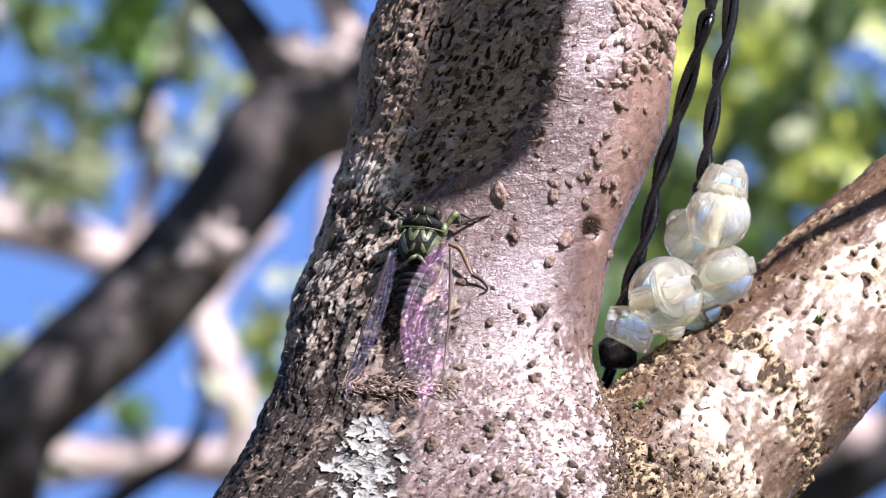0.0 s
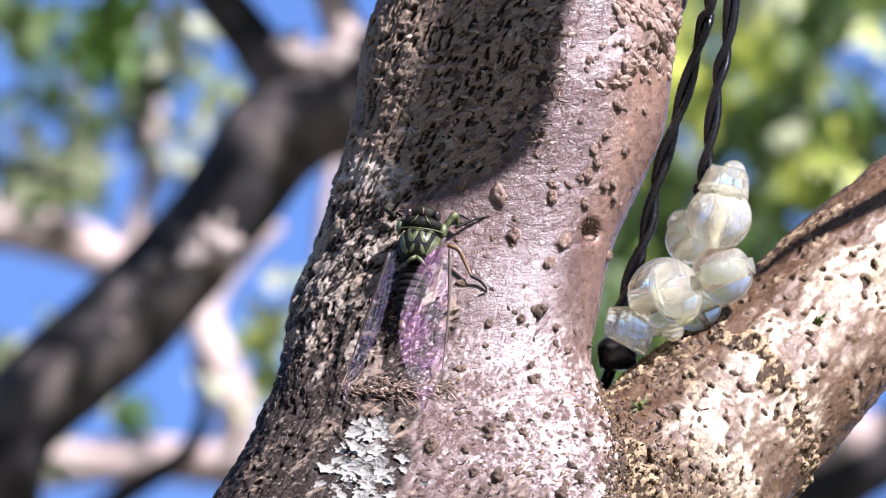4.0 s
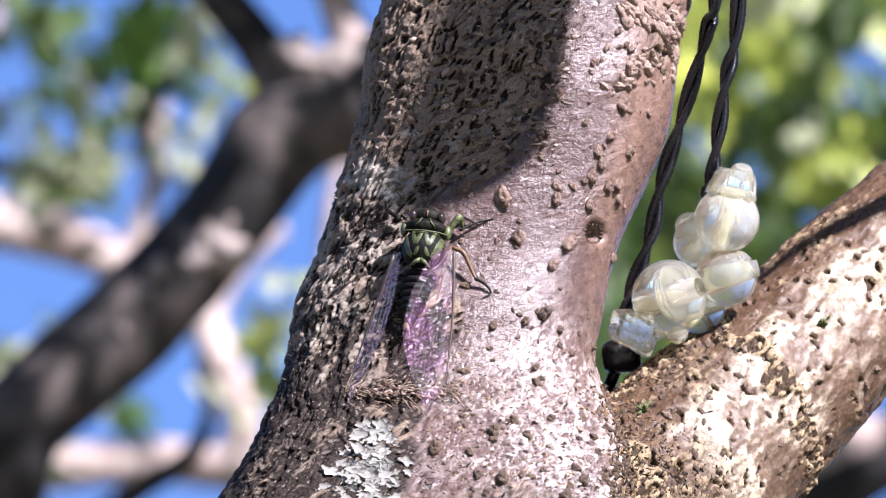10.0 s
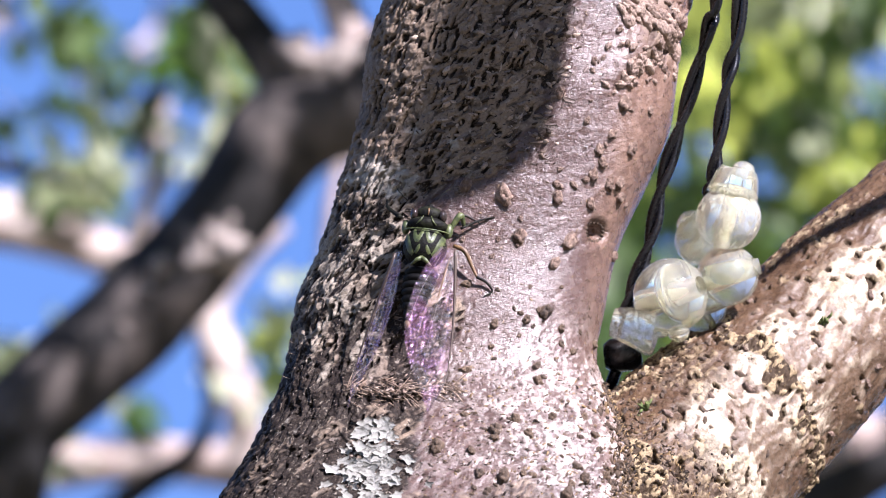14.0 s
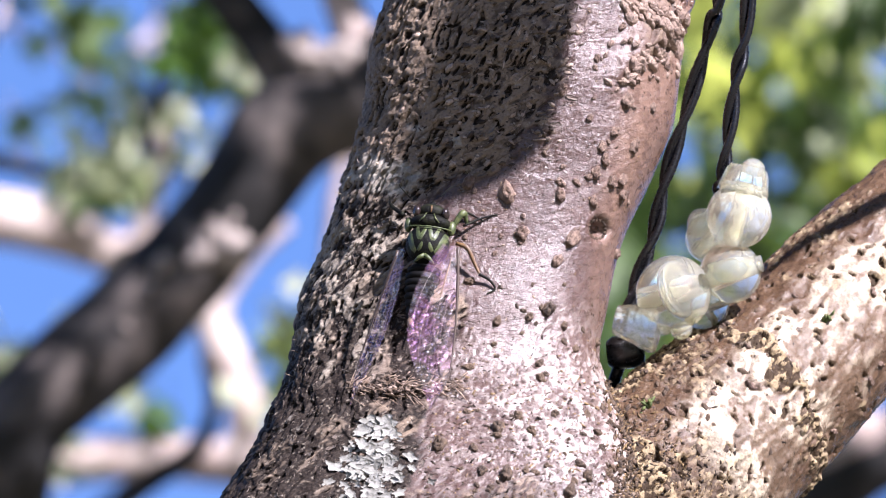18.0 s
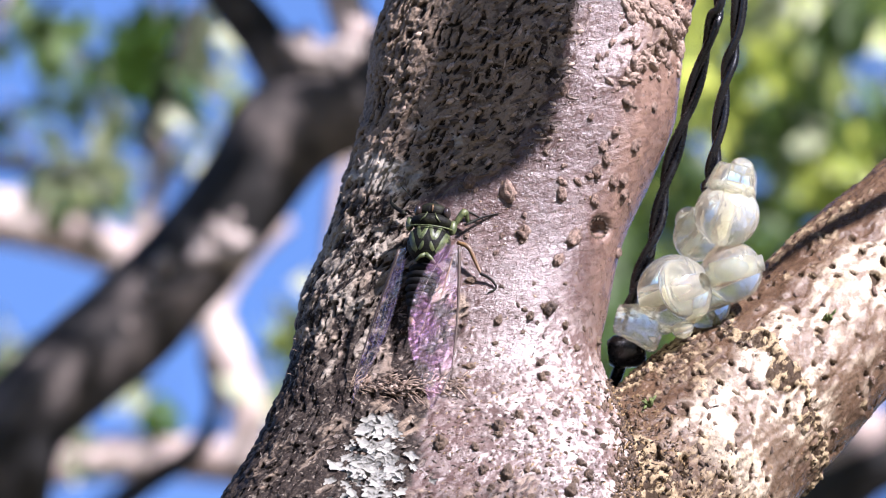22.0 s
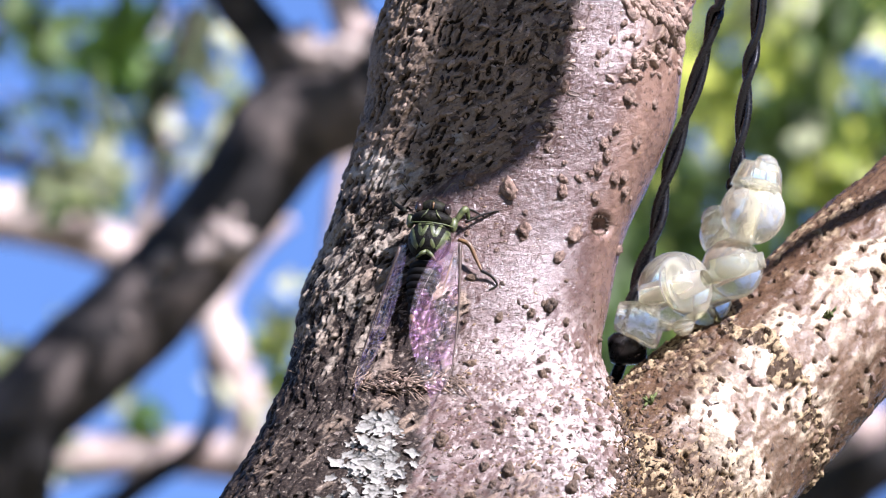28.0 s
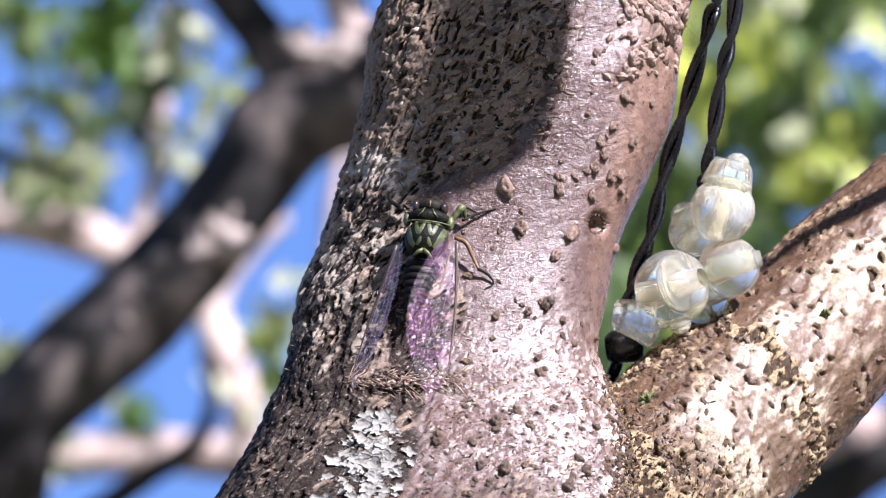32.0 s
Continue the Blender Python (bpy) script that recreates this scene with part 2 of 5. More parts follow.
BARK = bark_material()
BROWN_BARK = bark_material("brown_bark", (0.056, 0.031, 0.017), (0.115, 0.07, 0.04), (0.2, 0.14, 0.075), (0.034, 0.02, 0.01), (0.56, 0.48, 0.35), (0.32, 0.25, 0.15), 0.38, (1.3, 1.3, 0.8))
CRUMB = plain_material("bark_crumb", [(0.014, 0.008, 0.005), (0.05, 0.03, 0.018), (0.2, 0.13, 0.075)], 1.9, 0.75, 0.8, 0.0004, vary=0.35)
CORK = plain_material("lenticel_cork", [(0.02, 0.012, 0.009), (0.15, 0.096, 0.07), (0.42, 0.31, 0.24)], 1.5, 0.6, 0.9, 0.0005, spec=0.25, vary=0.2)
RIDGE = plain_material("ridge_bark", [(0.04, 0.022, 0.016), (0.2, 0.13, 0.095), (0.42, 0.31, 0.24)], 1.6, 0.5, 0.8, 0.0005, vary=0.6)
FLAKE = plain_material("old_bark_flake", [(0.035, 0.023, 0.016), (0.09, 0.062, 0.048), (0.23, 0.195, 0.165)], 2.5, 0.75, 0.8, 0.0003, spec=0.25, vary=0.5)
FIBRE = plain_material("dry_fibre", [(0.09, 0.058, 0.04), (0.22, 0.155, 0.105), (0.40, 0.31, 0.23)], 500, 0.75, 0.6)


def bits_material(name, colours):
    n = Nodes(name)
    geo = n.tree.nodes.new("ShaderNodeNewGeometry")
    tone = n.ramp(geo.outputs["Random Per Island"], *[(0.1 + 0.8 * i / (len(colours) - 1), c) for i, c in enumerate(colours)])
    grain = n.noise(n.coords(), 2500, 3)
    tone = n.mix(n.ramp(grain, (0.4, 0.0), (0.75, 0.6)), tone, tuple(c * 0.4 for c in colours[0]))
    n.set(Base_Color=tone, Roughness=0.68, Normal=n.bump(grain, 0.5, 0.0002), Specular_IOR_Level=0.25)
    return n.mat


BITS = bits_material("bark_bits", [(0.012, 0.007, 0.004), (0.03, 0.017, 0.008), (0.07, 0.042, 0.02), (0.21, 0.14, 0.065)])
CHIP = bits_material("bark_chip", [(0.018, 0.011, 0.008), (0.05, 0.034, 0.026), (0.10, 0.073, 0.058), (0.16, 0.125, 0.1), (0.26, 0.215, 0.18)])
TAN_BITS = bits_material("tan_bark_bits", [(0.03, 0.019, 0.013), (0.12, 0.085, 0.06), (0.25, 0.185, 0.14), (0.4, 0.31, 0.24)])
LICHEN = plain_material("pale_lichen", [(0.13, 0.13, 0.11), (0.24, 0.235, 0.205), (0.36, 0.35, 0.32)], 2.5, 0.85, 0.6, 0.0003, vary=0.4)
# pale colour that stands for sun flecks on the dark limb
FLECK_PAINT = plain_material("pale_lichen_patch", [(0.14, 0.115, 0.1), (0.25, 0.21, 0.185), (0.38, 0.335, 0.3)], 120, 0.85, 0.5, 0.001)
MOSS = plain_material("moss", [(0.03, 0.045, 0.012), (0.07, 0.095, 0.02), (0.15, 0.17, 0.045)], 900, 0.8, 0.6)
# near-black colour carries the limbs' shade; the pale bark is the lit copy
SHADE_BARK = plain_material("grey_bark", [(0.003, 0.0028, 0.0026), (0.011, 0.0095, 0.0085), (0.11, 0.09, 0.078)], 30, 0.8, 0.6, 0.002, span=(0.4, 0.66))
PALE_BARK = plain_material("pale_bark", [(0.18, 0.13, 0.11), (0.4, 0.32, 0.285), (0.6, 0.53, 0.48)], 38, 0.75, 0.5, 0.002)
CABLE = plain_material("black_cable", [(0.002, 0.002, 0.003), (0.004, 0.004, 0.005)], 200, 0.27, 0.1, spec=0.5)
SOCKET = plain_material("black_socket", [(0.010, 0.010, 0.011), (0.02, 0.02, 0.022)], 150, 0.28, 0.1)
ACRYLIC = acrylic_material()


def frost_material():
    n = Nodes("frosted_acrylic")
    at = n.coords()
    facet = n.add("ShaderNodeTexVoronoi", Vector=at, Scale=420.0)
    n.set(Base_Color=(1.0, 0.975, 0.79, 1), Roughness=0.14, IOR=1.49, Transmission_Weight=0.9, Normal=n.bump(facet.outputs["Distance"], 0.7, 0.0008))
    return cloudy(n, 0.16)


FROST = frost_material()
MILKY = plain_material("milky_plastic", [(0.66, 0.66, 0.58), (0.8, 0.79, 0.72)], 300, 0.3, 0.1)
WING = wing_material()
# foliage; how brightly each clump is lit is put into its leaf colour
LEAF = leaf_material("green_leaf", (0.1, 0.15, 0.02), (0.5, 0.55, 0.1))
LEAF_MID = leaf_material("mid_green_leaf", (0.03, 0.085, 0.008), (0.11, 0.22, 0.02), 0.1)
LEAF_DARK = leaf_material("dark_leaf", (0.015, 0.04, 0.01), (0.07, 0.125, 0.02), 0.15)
LEAF_LIT = leaf_material("pale_leaf", (0.24, 0.28, 0.12), (0.55, 0.57, 0.4))
SCREEN_LEAF = leaf_material("crown_leaf", (0.04, 0.055, 0.025), (0.09, 0.11, 0.045), 0.05)
SHELL = plain_material("cicada_shell", [(0.002, 0.002, 0.002), (0.005, 0.005, 0.004), (0.02, 0.022, 0.01)], 420, 0.6, 0.6, 0.0003, spec=0.12)
GREEN = plain_material("cicada_green", [(0.01, 0.014, 0.006), (0.045, 0.06, 0.018), (0.12, 0.135, 0.045)], 900, 0.5, 0.2, 0.0001)
BELLY = plain_material("cicada_abdomen", [(0.0015, 0.0015, 0.0015), (0.003, 0.003, 0.003)], 420, 0.65, 0.4, 0.0002, spec=0.15)
OCHRE = plain_material("cicada_ochre", [(0.05, 0.026, 0.01), (0.12, 0.066, 0.024), (0.2, 0.12, 0.05)], 700, 0.45, 0.2, 0.0001)
VEIN = plain_material("wing_vein", [(0.07, 0.06, 0.05), (0.16, 0.135, 0.12)], 700, 0.45, 0.1, 0.0001)
DARK_VEIN = plain_material("dark_vein", [(0.03, 0.02, 0.014), (0.08, 0.055, 0.04)], 700, 0.45, 0.1, 0.0001)
SEEN_EYE = plain_material("insect_eye", [(0.012, 0.009, 0.008), (0.03, 0.02, 0.018)], 600, 0.2, 0.05, 0.0001)
GRASS = plain_material("grass_ground", [(0.06, 0.05, 0.03), (0.11, 0.10, 0.055), (0.19, 0.16, 0.10)], 3, 0.9, 0.6, 0.02)

# ---- ground ----
n = 40
xs = np.concatenate([-np.geomspace(1800, 1, n), np.linspace(-0.9, 0.9, 10), np.geomspace(1, 1800, n)])
gx, gy = np.meshgrid(xs, xs)
gz = (vnoise(np.column_stack([gx.ravel() * 0.4, gy.ravel() * 0.4, gx.ravel() * 0]), 3.0) - 0.5) * 0.06
ground = part("ground", (np.column_stack([gx.ravel(), gy.ravel(), gz - 0.02]), grid_faces(len(xs), len(xs), False)), GRASS)
tagged(ground, "dry grass and leaf litter under the trees", "ground", kind="structure")

# ---- the tree: trunk ----
# height on the plan, left edge, right edge
EDGES = [(-2600, 1010, 1490), (-1200, 850, 1370), (-600, 770, 1300), (-300, 722, 1258), (0, 676, 1216), (60, 655, 1208),
         (230, 628, 1186), (320, 602, 1150), (440, 562, 1096), (540, 520, 1072), (640, 507, 1053), (720, 480, 1078),
         (800, 440, 1108), (882, 385, 1120), (960, 345, 1150), (1100, 300, 1190), (1500, 280, 1180), (4000, 260, 1220),
         (12000, 180, 1320), (17500, 60, 1450), (20200, -120, 1640)]


def trunk_ring(y):
    left, right = curve_at(EDGES, y).T
    return (left + right) / 2, (right - left) / 2


def trunk_back(y):
    """How far the trunk comes forward on its way down, so that it stands upright."""
    y = np.asarray(y, float)

    def past(u):
        return np.logaddexp(0, u / 30) * 30
    return (y - 660) * 0.364 + 0.13 * (past(y - 570) - past(y - 1000)) + 0.07 * (past(450 - y) - past(-300 - y)) + 0.12 * (past(210 - y) - past(-300 - y))


def plump(y):
    """How square the trunk's section is: more so where it widens into the fork."""
    return 2.45 + 1.1 * smooth(560, 760, np.asarray(y, float))


def bulge(a, y):
    """Depth of the trunk's section, a little squarer than a circle."""
    p = plump(y)
    k = (1 - np.minimum(1, np.abs(np.cos(a))) ** p) ** (1 / p)
    return np.where(np.sin(a) < 0, -k, k) * 0.95


def outward(a, y):
    """Outward direction of the section, for a trunk that leans with the plan."""
    p = plump(y)
    c, k = np.cos(a), np.maximum(bulge(a, y), 0.02)
    x, z = np.sign(c) * np.abs(c) ** (p - 1), k ** (p - 1)
    lean = (trunk_back(np.asarray(y) + 2) - trunk_back(np.asarray(y) - 2)) / 4 * z
    return np.stack([x, lean, z], -1) / np.sqrt(x * x + lean * lean + z * z)[..., None]


def rough_line(y):
    return np.interp(y, (-400, 0, 230, 290, 330, 420, 600, 690, 760, 882), (1100, 1025, 975, 950, 800, 765, 790, 800, 740, 740))


def gauss(x, y, cx, cy, sx, sy=None):
    return np.exp(-((x - cx) / sx) ** 2 - ((y - cy) / (sy or sx)) ** 2)


def trunk_relief(x, y, arc):
    """Outward relief in grid units, and the attributes crust, plate, pale, grey and painted glare."""
    q = np.column_stack([arc, y, np.zeros_like(y)])
    warp = fbm(q / 45, 3, 2.0) - 0.5
    n1 = fbm(q / 110, 3, 5.0)
    crust = smooth(55, -70, x - rough_line(y) + (n1 - 0.5) * 150 + warp * 90)
    crust = np.maximum(crust, 0.5 * smooth(0.25, 0.7, gauss(x, y, 1165, 60, 60, 75) + 0.25 * (n1 - 0.5)))
    crust = np.maximum(crust, smooth(0.3, 0.8, gauss(x, y, 1120, 840, 45, 110)))
    crust = np.maximum(crust, 0.5 * smooth(0.48, 0.62, n1) * smooth(660, 780, y))
    f1, f2, own = cells(np.column_stack([arc / 17 + warp * 1.6, y / 8.5 + warp * 2.2]), 1.0)
    g1, g2, own2 = cells(np.column_stack([arc / 44 + warp, y / 25 + warp * 1.4]), 4.0)
    # cracked plates, their cracks running aslant down the flank
    along, across = arc + 0.6 * y, y - 0.6 * arc
    split = np.abs(fbm(np.column_stack([along / 52 + warp * 1.5, across / 20 + warp * 1.5, y * 0]), 3, 14.0) - 0.5)
    tear = np.abs(fbm(np.column_stack([along / 24 + warp, across / 50 + warp, y * 0]), 3, 61.0) - 0.52)
    lump = fbm(np.column_stack([along / 46 + warp, across / 17 + warp, y * 0]), 3, 71.0)
    knot = fbm(np.column_stack([arc / 17 + warp * 2, y / 14 + warp * 2, y * 0]), 3, 91.0)
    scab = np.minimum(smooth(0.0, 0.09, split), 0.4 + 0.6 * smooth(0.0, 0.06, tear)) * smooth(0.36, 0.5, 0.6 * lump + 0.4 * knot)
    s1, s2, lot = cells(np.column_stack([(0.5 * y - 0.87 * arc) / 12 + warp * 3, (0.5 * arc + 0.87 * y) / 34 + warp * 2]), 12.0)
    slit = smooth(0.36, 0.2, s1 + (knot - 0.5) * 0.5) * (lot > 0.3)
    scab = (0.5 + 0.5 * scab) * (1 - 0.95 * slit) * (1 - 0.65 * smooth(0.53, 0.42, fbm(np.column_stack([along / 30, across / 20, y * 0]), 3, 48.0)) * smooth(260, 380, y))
    plates = scab * (2.5 + 5 * (lump - 0.35)) + (knot - 0.5) * 5 - 6 * slit + smooth(0.02, 0.30, f2 - f1) * own * 1.1 + smooth(0.0, 0.25, g2 - g1) * own2 * 3.0
    wrinkle = (fbm(np.column_stack([arc / 22, y / 8, y * 0]), 3, 8.0) - 0.5) * 1.6 + (fbm(np.column_stack([arc / 9 + warp * 3, y / 7 + warp * 3, y * 0]), 2, 9.0) - 0.5) * 2.0 * (0.5 + smooth(560, 700, y))
    swell = (fbm(q / 160, 2, 11.0) - 0.5) * 14
    h = swell + wrinkle + crust * (plates * (1.0 + 0.15 * smooth(840, 640, x)) - 2)
    h += 13 * gauss(x, y, 700, 690, 95, 9) * (0.5 + own) - 6 * gauss(x, y, 700, 706, 95, 8)
    h += 20 * gauss(x + 0.9 * (y - 50), y, 1160, 50, 34, 90) * (0.6 + 0.5 * own2)
    h += 6 * gauss(x, y, 1052, 412, 26) - 52 * gauss(x, y, 1052, 412, 13, 15)
    h += 12 * gauss(x, y, 905, 760, 110, 60)
    # crumbling skin where the trunk spreads into the fork, its sun glare painted pale
    dusty = np.clip(gauss(x, y, 930, 745, 150, 110) + 1.2 * gauss(x, y, 1045, 770, 62, 110) + 0.45 * gauss(x, y, 965, 610, 60, 90) + 0.6 * gauss(x, y, 980, 860, 130, 80), 0, 1)
    rag = 0.6 * fbm(np.column_stack([arc / 9 + warp * 3, y / 6.5 + warp * 3, y * 0]), 3, 81.0) + 0.4 * fbm(q / 48, 2, 83.0)
    h += smooth(0.35, 0.8, dusty) * (smooth(0.46, 0.54, rag) * 3.4 - 1.7)
    dusty = dusty * (0.12 + 0.88 * smooth(0.42, 0.56, rag))
    grey = np.clip(smooth(250, 400, y + (680 - x) * 0.5) * (0.35 + 0.65 * smooth(0.4, 0.6, fbm(q / 55, 3, 44.0))) * (1 - 0.75 * smooth(690, 780, y + 0.4 * (600 - x))), 0, 1)
    # less grey beside and below the cicada, where its shadow is painted
    grey = grey * (1 - 0.85 * smooth(640, 720, x + 0.25 * (y - 560)) * smooth(440, 520, y))
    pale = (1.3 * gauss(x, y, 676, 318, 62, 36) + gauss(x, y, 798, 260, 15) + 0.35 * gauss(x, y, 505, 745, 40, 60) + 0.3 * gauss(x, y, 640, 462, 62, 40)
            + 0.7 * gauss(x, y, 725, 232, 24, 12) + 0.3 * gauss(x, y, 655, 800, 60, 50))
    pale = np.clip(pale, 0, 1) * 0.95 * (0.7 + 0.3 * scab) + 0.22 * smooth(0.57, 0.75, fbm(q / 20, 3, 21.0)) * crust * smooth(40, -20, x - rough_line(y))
    # shade of the turned-away flank and under the cicada, put into plate colour
    low = np.maximum(smooth(610, 720, y + 0.35 * (620 - x)) * smooth(820, 720, x), 1.05 * gauss(x, y, 722, 600, 58, 85))
    return h, crust, scab * (0.8 + 0.2 * own) * (1 - low * (0.95 - 0.5 * smooth(0.5, 0.62, fbm(q / 38, 3, 47.0)))), pale, grey, dusty


def build_trunk(parent):
    y = np.concatenate([np.linspace(-2600, -60, 40), np.arange(-56, 930, 2.2), np.linspace(940, 1400, 30), np.linspace(1500, 20100, 40)])
    a = np.concatenate([np.linspace(-0.06, math.pi + 0.06, 420), np.linspace(math.pi + 0.1, 2 * math.pi - 0.1, 60)])
    yy, aa = np.meshgrid(y, a, indexing="ij")
    yy, aa = yy.ravel(), aa.ravel()
    c, r = trunk_ring(yy)
    x = c + r * np.cos(aa)
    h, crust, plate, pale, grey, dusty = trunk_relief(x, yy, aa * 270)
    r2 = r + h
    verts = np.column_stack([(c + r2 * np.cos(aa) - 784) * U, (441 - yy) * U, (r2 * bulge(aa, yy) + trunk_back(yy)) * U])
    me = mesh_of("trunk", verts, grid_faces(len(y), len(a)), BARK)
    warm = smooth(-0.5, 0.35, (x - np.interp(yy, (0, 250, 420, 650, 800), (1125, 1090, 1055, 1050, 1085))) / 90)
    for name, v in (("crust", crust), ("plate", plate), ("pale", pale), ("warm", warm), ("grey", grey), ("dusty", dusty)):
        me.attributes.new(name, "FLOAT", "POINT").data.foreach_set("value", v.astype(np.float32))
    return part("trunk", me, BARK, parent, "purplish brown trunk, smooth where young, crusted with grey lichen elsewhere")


def on_trunk(x, y):
    """The place and outward direction on the trunk's front at the plan's (x, y)."""
    c, r = (float(v[0]) for v in trunk_ring(y))
    k = max(-0.97, min(0.97, (x - c) / r))
    a = math.acos(k)
    h = float(trunk_relief(np.array([x]), np.array([float(y)]), np.array([a * 270]))[0][0])
    r2 = r + h
    return g(c + r2 * math.cos(a), y, r2 * float(bulge(a, y)) + float(trunk_back(y))), Vector(outward(a, y))


# ---- the tree: the branch ----
AXIS = [(0, 960, 1040, 110, 215), (1, 1120, 905, 60, 195), (2, 1255, 785, -40, 176), (3, 1410, 640, -165, 166), (4, 1570, 490, -300, 155),
        (5, 1760, 330, -450, 146), (6, 2050, 120, -680, 135), (7, 2500, -250, -1000, 120), (8, 3000, -800, -1400, 100)]


def branch_frame(s):
    x, y, z, r = curve_at(AXIS, s)[0]
    a, b = curve_at(AXIS, s - 0.02)[0], curve_at(AXIS, s + 0.02)[0]
    d = (g(*b[:3]) - g(*a[:3])).normalized()
    up = Vector((0, 0, 1)).cross(d).normalized()
    return g(x, y, z), d, up, d.cross(up) * -1, r * U


def branch_relief(s, a):
    q = np.column_stack([s * 190, a * 165, s * 0])
    warp = fbm(q / 40, 3, 31.0) - 0.5
    n1 = fbm(q / 90, 3, 33.0)
    crust = smooth(0.56, 0.68, n1) * 0.6
    crust = np.maximum(crust, smooth(1.3, 1.0, s + warp * 0.5))
    ring_band = np.exp(-((s - 2.38 - 0.08 * a + 0.5 * warp) / 0.12) ** 2)
    crust = np.maximum(crust, smooth(0.4, 0.75, ring_band + warp))
    crust = np.maximum(crust, 0.95 * smooth(0.85, 1.15, a + warp * 0.9) * smooth(3.2, 2.5, s))
    f1, f2, own = cells(np.column_stack([q[:, 0] / 14 + warp * 2, q[:, 1] / 10 + warp * 2]), 2.0)
    scab = smooth(0.44, 0.55, fbm(np.column_stack([q[:, 0] / 11 + warp, q[:, 1] / 8 + warp, s * 0]), 3, 40.0))
    # short pits that lie across the branch
    p1, p2, lot = cells(np.column_stack([q[:, 0] / 24 + warp * 2.4, q[:, 1] / 42 + warp * 1.2]), 7.0)
    pit = smooth(0.2, 0.12, p1 + (fbm(q / 7, 2, 55.0) - 0.5) * 0.2) * (lot > 0.5)
    flow = fbm(np.column_stack([q[:, 0] / 26 + warp * 2, q[:, 1] / 15 + warp * 2, s * 0]), 4, 52.0)
    h = (fbm(q / 120, 2, 35.0) - 0.5) * 16 + (fbm(q / 16, 3, 36.0) - 0.5) * 6 + (flow - 0.5) * 7 + crust * (smooth(0.02, 0.3, f2 - f1) * (0.3 + own) * 4 + scab * 4) - 9 * pit
    # sun glare on the branch's facing band, painted into its colour
    dusty = smooth(1.15, 1.55, s + warp * 0.3) * smooth(-1.1, -0.5, a + warp * 0.9) * smooth(0.68, 0.3, a + warp * 0.7)
    dusty = dusty * (0.12 + 0.88 * smooth(0.36, 0.56, flow + 0.6 * (n1 - 0.5))) * (1 - 0.95 * np.exp(-((s - 2.05 + 0.8 * warp) / 0.28) ** 2 - ((a - 0.8) / 0.36) ** 2)) * (1 - pit)
    dusty = dusty * (1 - 0.55 * smooth(2.4, 2.7, s) * smooth(0.2, -0.3, a + 1.4 * warp)) * (1 - 0.6 * np.exp(-((s - 3.2) / 0.4) ** 2 - ((a - 0.85) / 0.3) ** 2))
    pale = 0.12 * smooth(0.52, 0.7, fbm(q / 55, 3, 38.0))
    return h, np.maximum(crust * 0.8, 0.9 * pit), scab * (1 - pit), pale, scab * 0.5 + 0.3 * n1, dusty


def build_branch(parent):
    s = np.concatenate([np.linspace(0, 0.6, 12), np.arange(0.62, 4.5, 0.0125), np.linspace(4.55, 8, 40)])
    a = np.concatenate([np.linspace(-1.7, 1.9, 240), np.linspace(2.0, 4.5, 36)])
    ss, aa = np.meshgrid(s, a, indexing="ij")
    h, crust, plate, pale, grey, dusty = branch_relief(ss.ravel(), aa.ravel())
    verts = []
    for i, sv in enumerate(s):
        p, d, up, out, r = branch_frame(sv)
        k = r + h[i * len(a):(i + 1) * len(a)] * U
        verts.append(np.array(p)[None, :] + k[:, None] * (np.sin(a)[:, None] * np.array(up)[None, :] + np.cos(a)[:, None] * np.array(-out if out.z < 0 else out)[None, :]))
    me = mesh_of("branch", np.concatenate(verts), grid_faces(len(s), len(a)), BROWN_BARK)
    for name, v in (("crust", crust), ("plate", plate), ("pale", pale), ("grey", grey), ("dusty", dusty)):
        me.attributes.new(name, "FLOAT", "POINT").data.foreach_set("value", v.astype(np.float32))
    return part("branch", me, BROWN_BARK, parent, "brown side branch with rough lichened bands")


def on_branch(s, a):
    p, d, up, out, r = branch_frame(s)
    out = -out if out.z < 0 else out
    nrm = (up * math.sin(a) + out * math.cos(a)).normalized()
    h = float(branch_relief(np.array([s]), np.array([a]))[0][0])
    return p + nrm * (r + h * U), nrm, d


tree = thing("tree", VIEW.copy(), "forked purplish-brown tree standing in grass, rough lichened bark", "tree")
trunk = build_trunk(tree)
branch = build_branch(tree)


def limb(name, points, radii, material, parent, label="", seg=18, steps=14, rough=0.08, seed=0.0):
    line = smooth_line(points, len(points) * steps)
    rr = np.interp(np.linspace(0, 1, len(line)), np.linspace(0, 1, len(radii)), radii)
    v, f = tube(line, list(rr), seg)
    p = np.array([list(x) for x in v])
    k = 1 + rough * 2 * (fbm(p / (max(radii) * 0.8), 3, seed) - 0.5)
    centre = np.repeat(np.array([list(x) for x in line]), seg, axis=0)
    return part(name, (centre + (p - centre) * k[:, None], f), material, parent, label)


# an unseen sawn limb, added between the trunk and the sun to cast shade
def sunward(x, y, z, t):
    return g(x, y, z) + S * t


limb("limb", [sunward(1005, -1400, -475, 0.34), sunward(960, -500, -125, 0.32), sunward(888, 0, 47, 0.31), sunward(836, 266, 126, 0.305)],
     [96 * U, 90 * U, 88 * U, 100 * U], SHADE_BARK, tree, "unseen limb added to shade the trunk", rough=0.1)

# an unseen twig, added across the sun to cast a band over the branch
limb("twig", [sunward(1385, 420, -60, 0.2), sunward(1450, 388, -120, 0.2), sunward(1568, 345, -200, 0.2), sunward(1900, 230, -420, 0.2)],
     [5 * U, 14 * U, 22 * U, 30 * U], SHADE_BARK, tree, "unseen thin twig added for its shadow", seg=10)

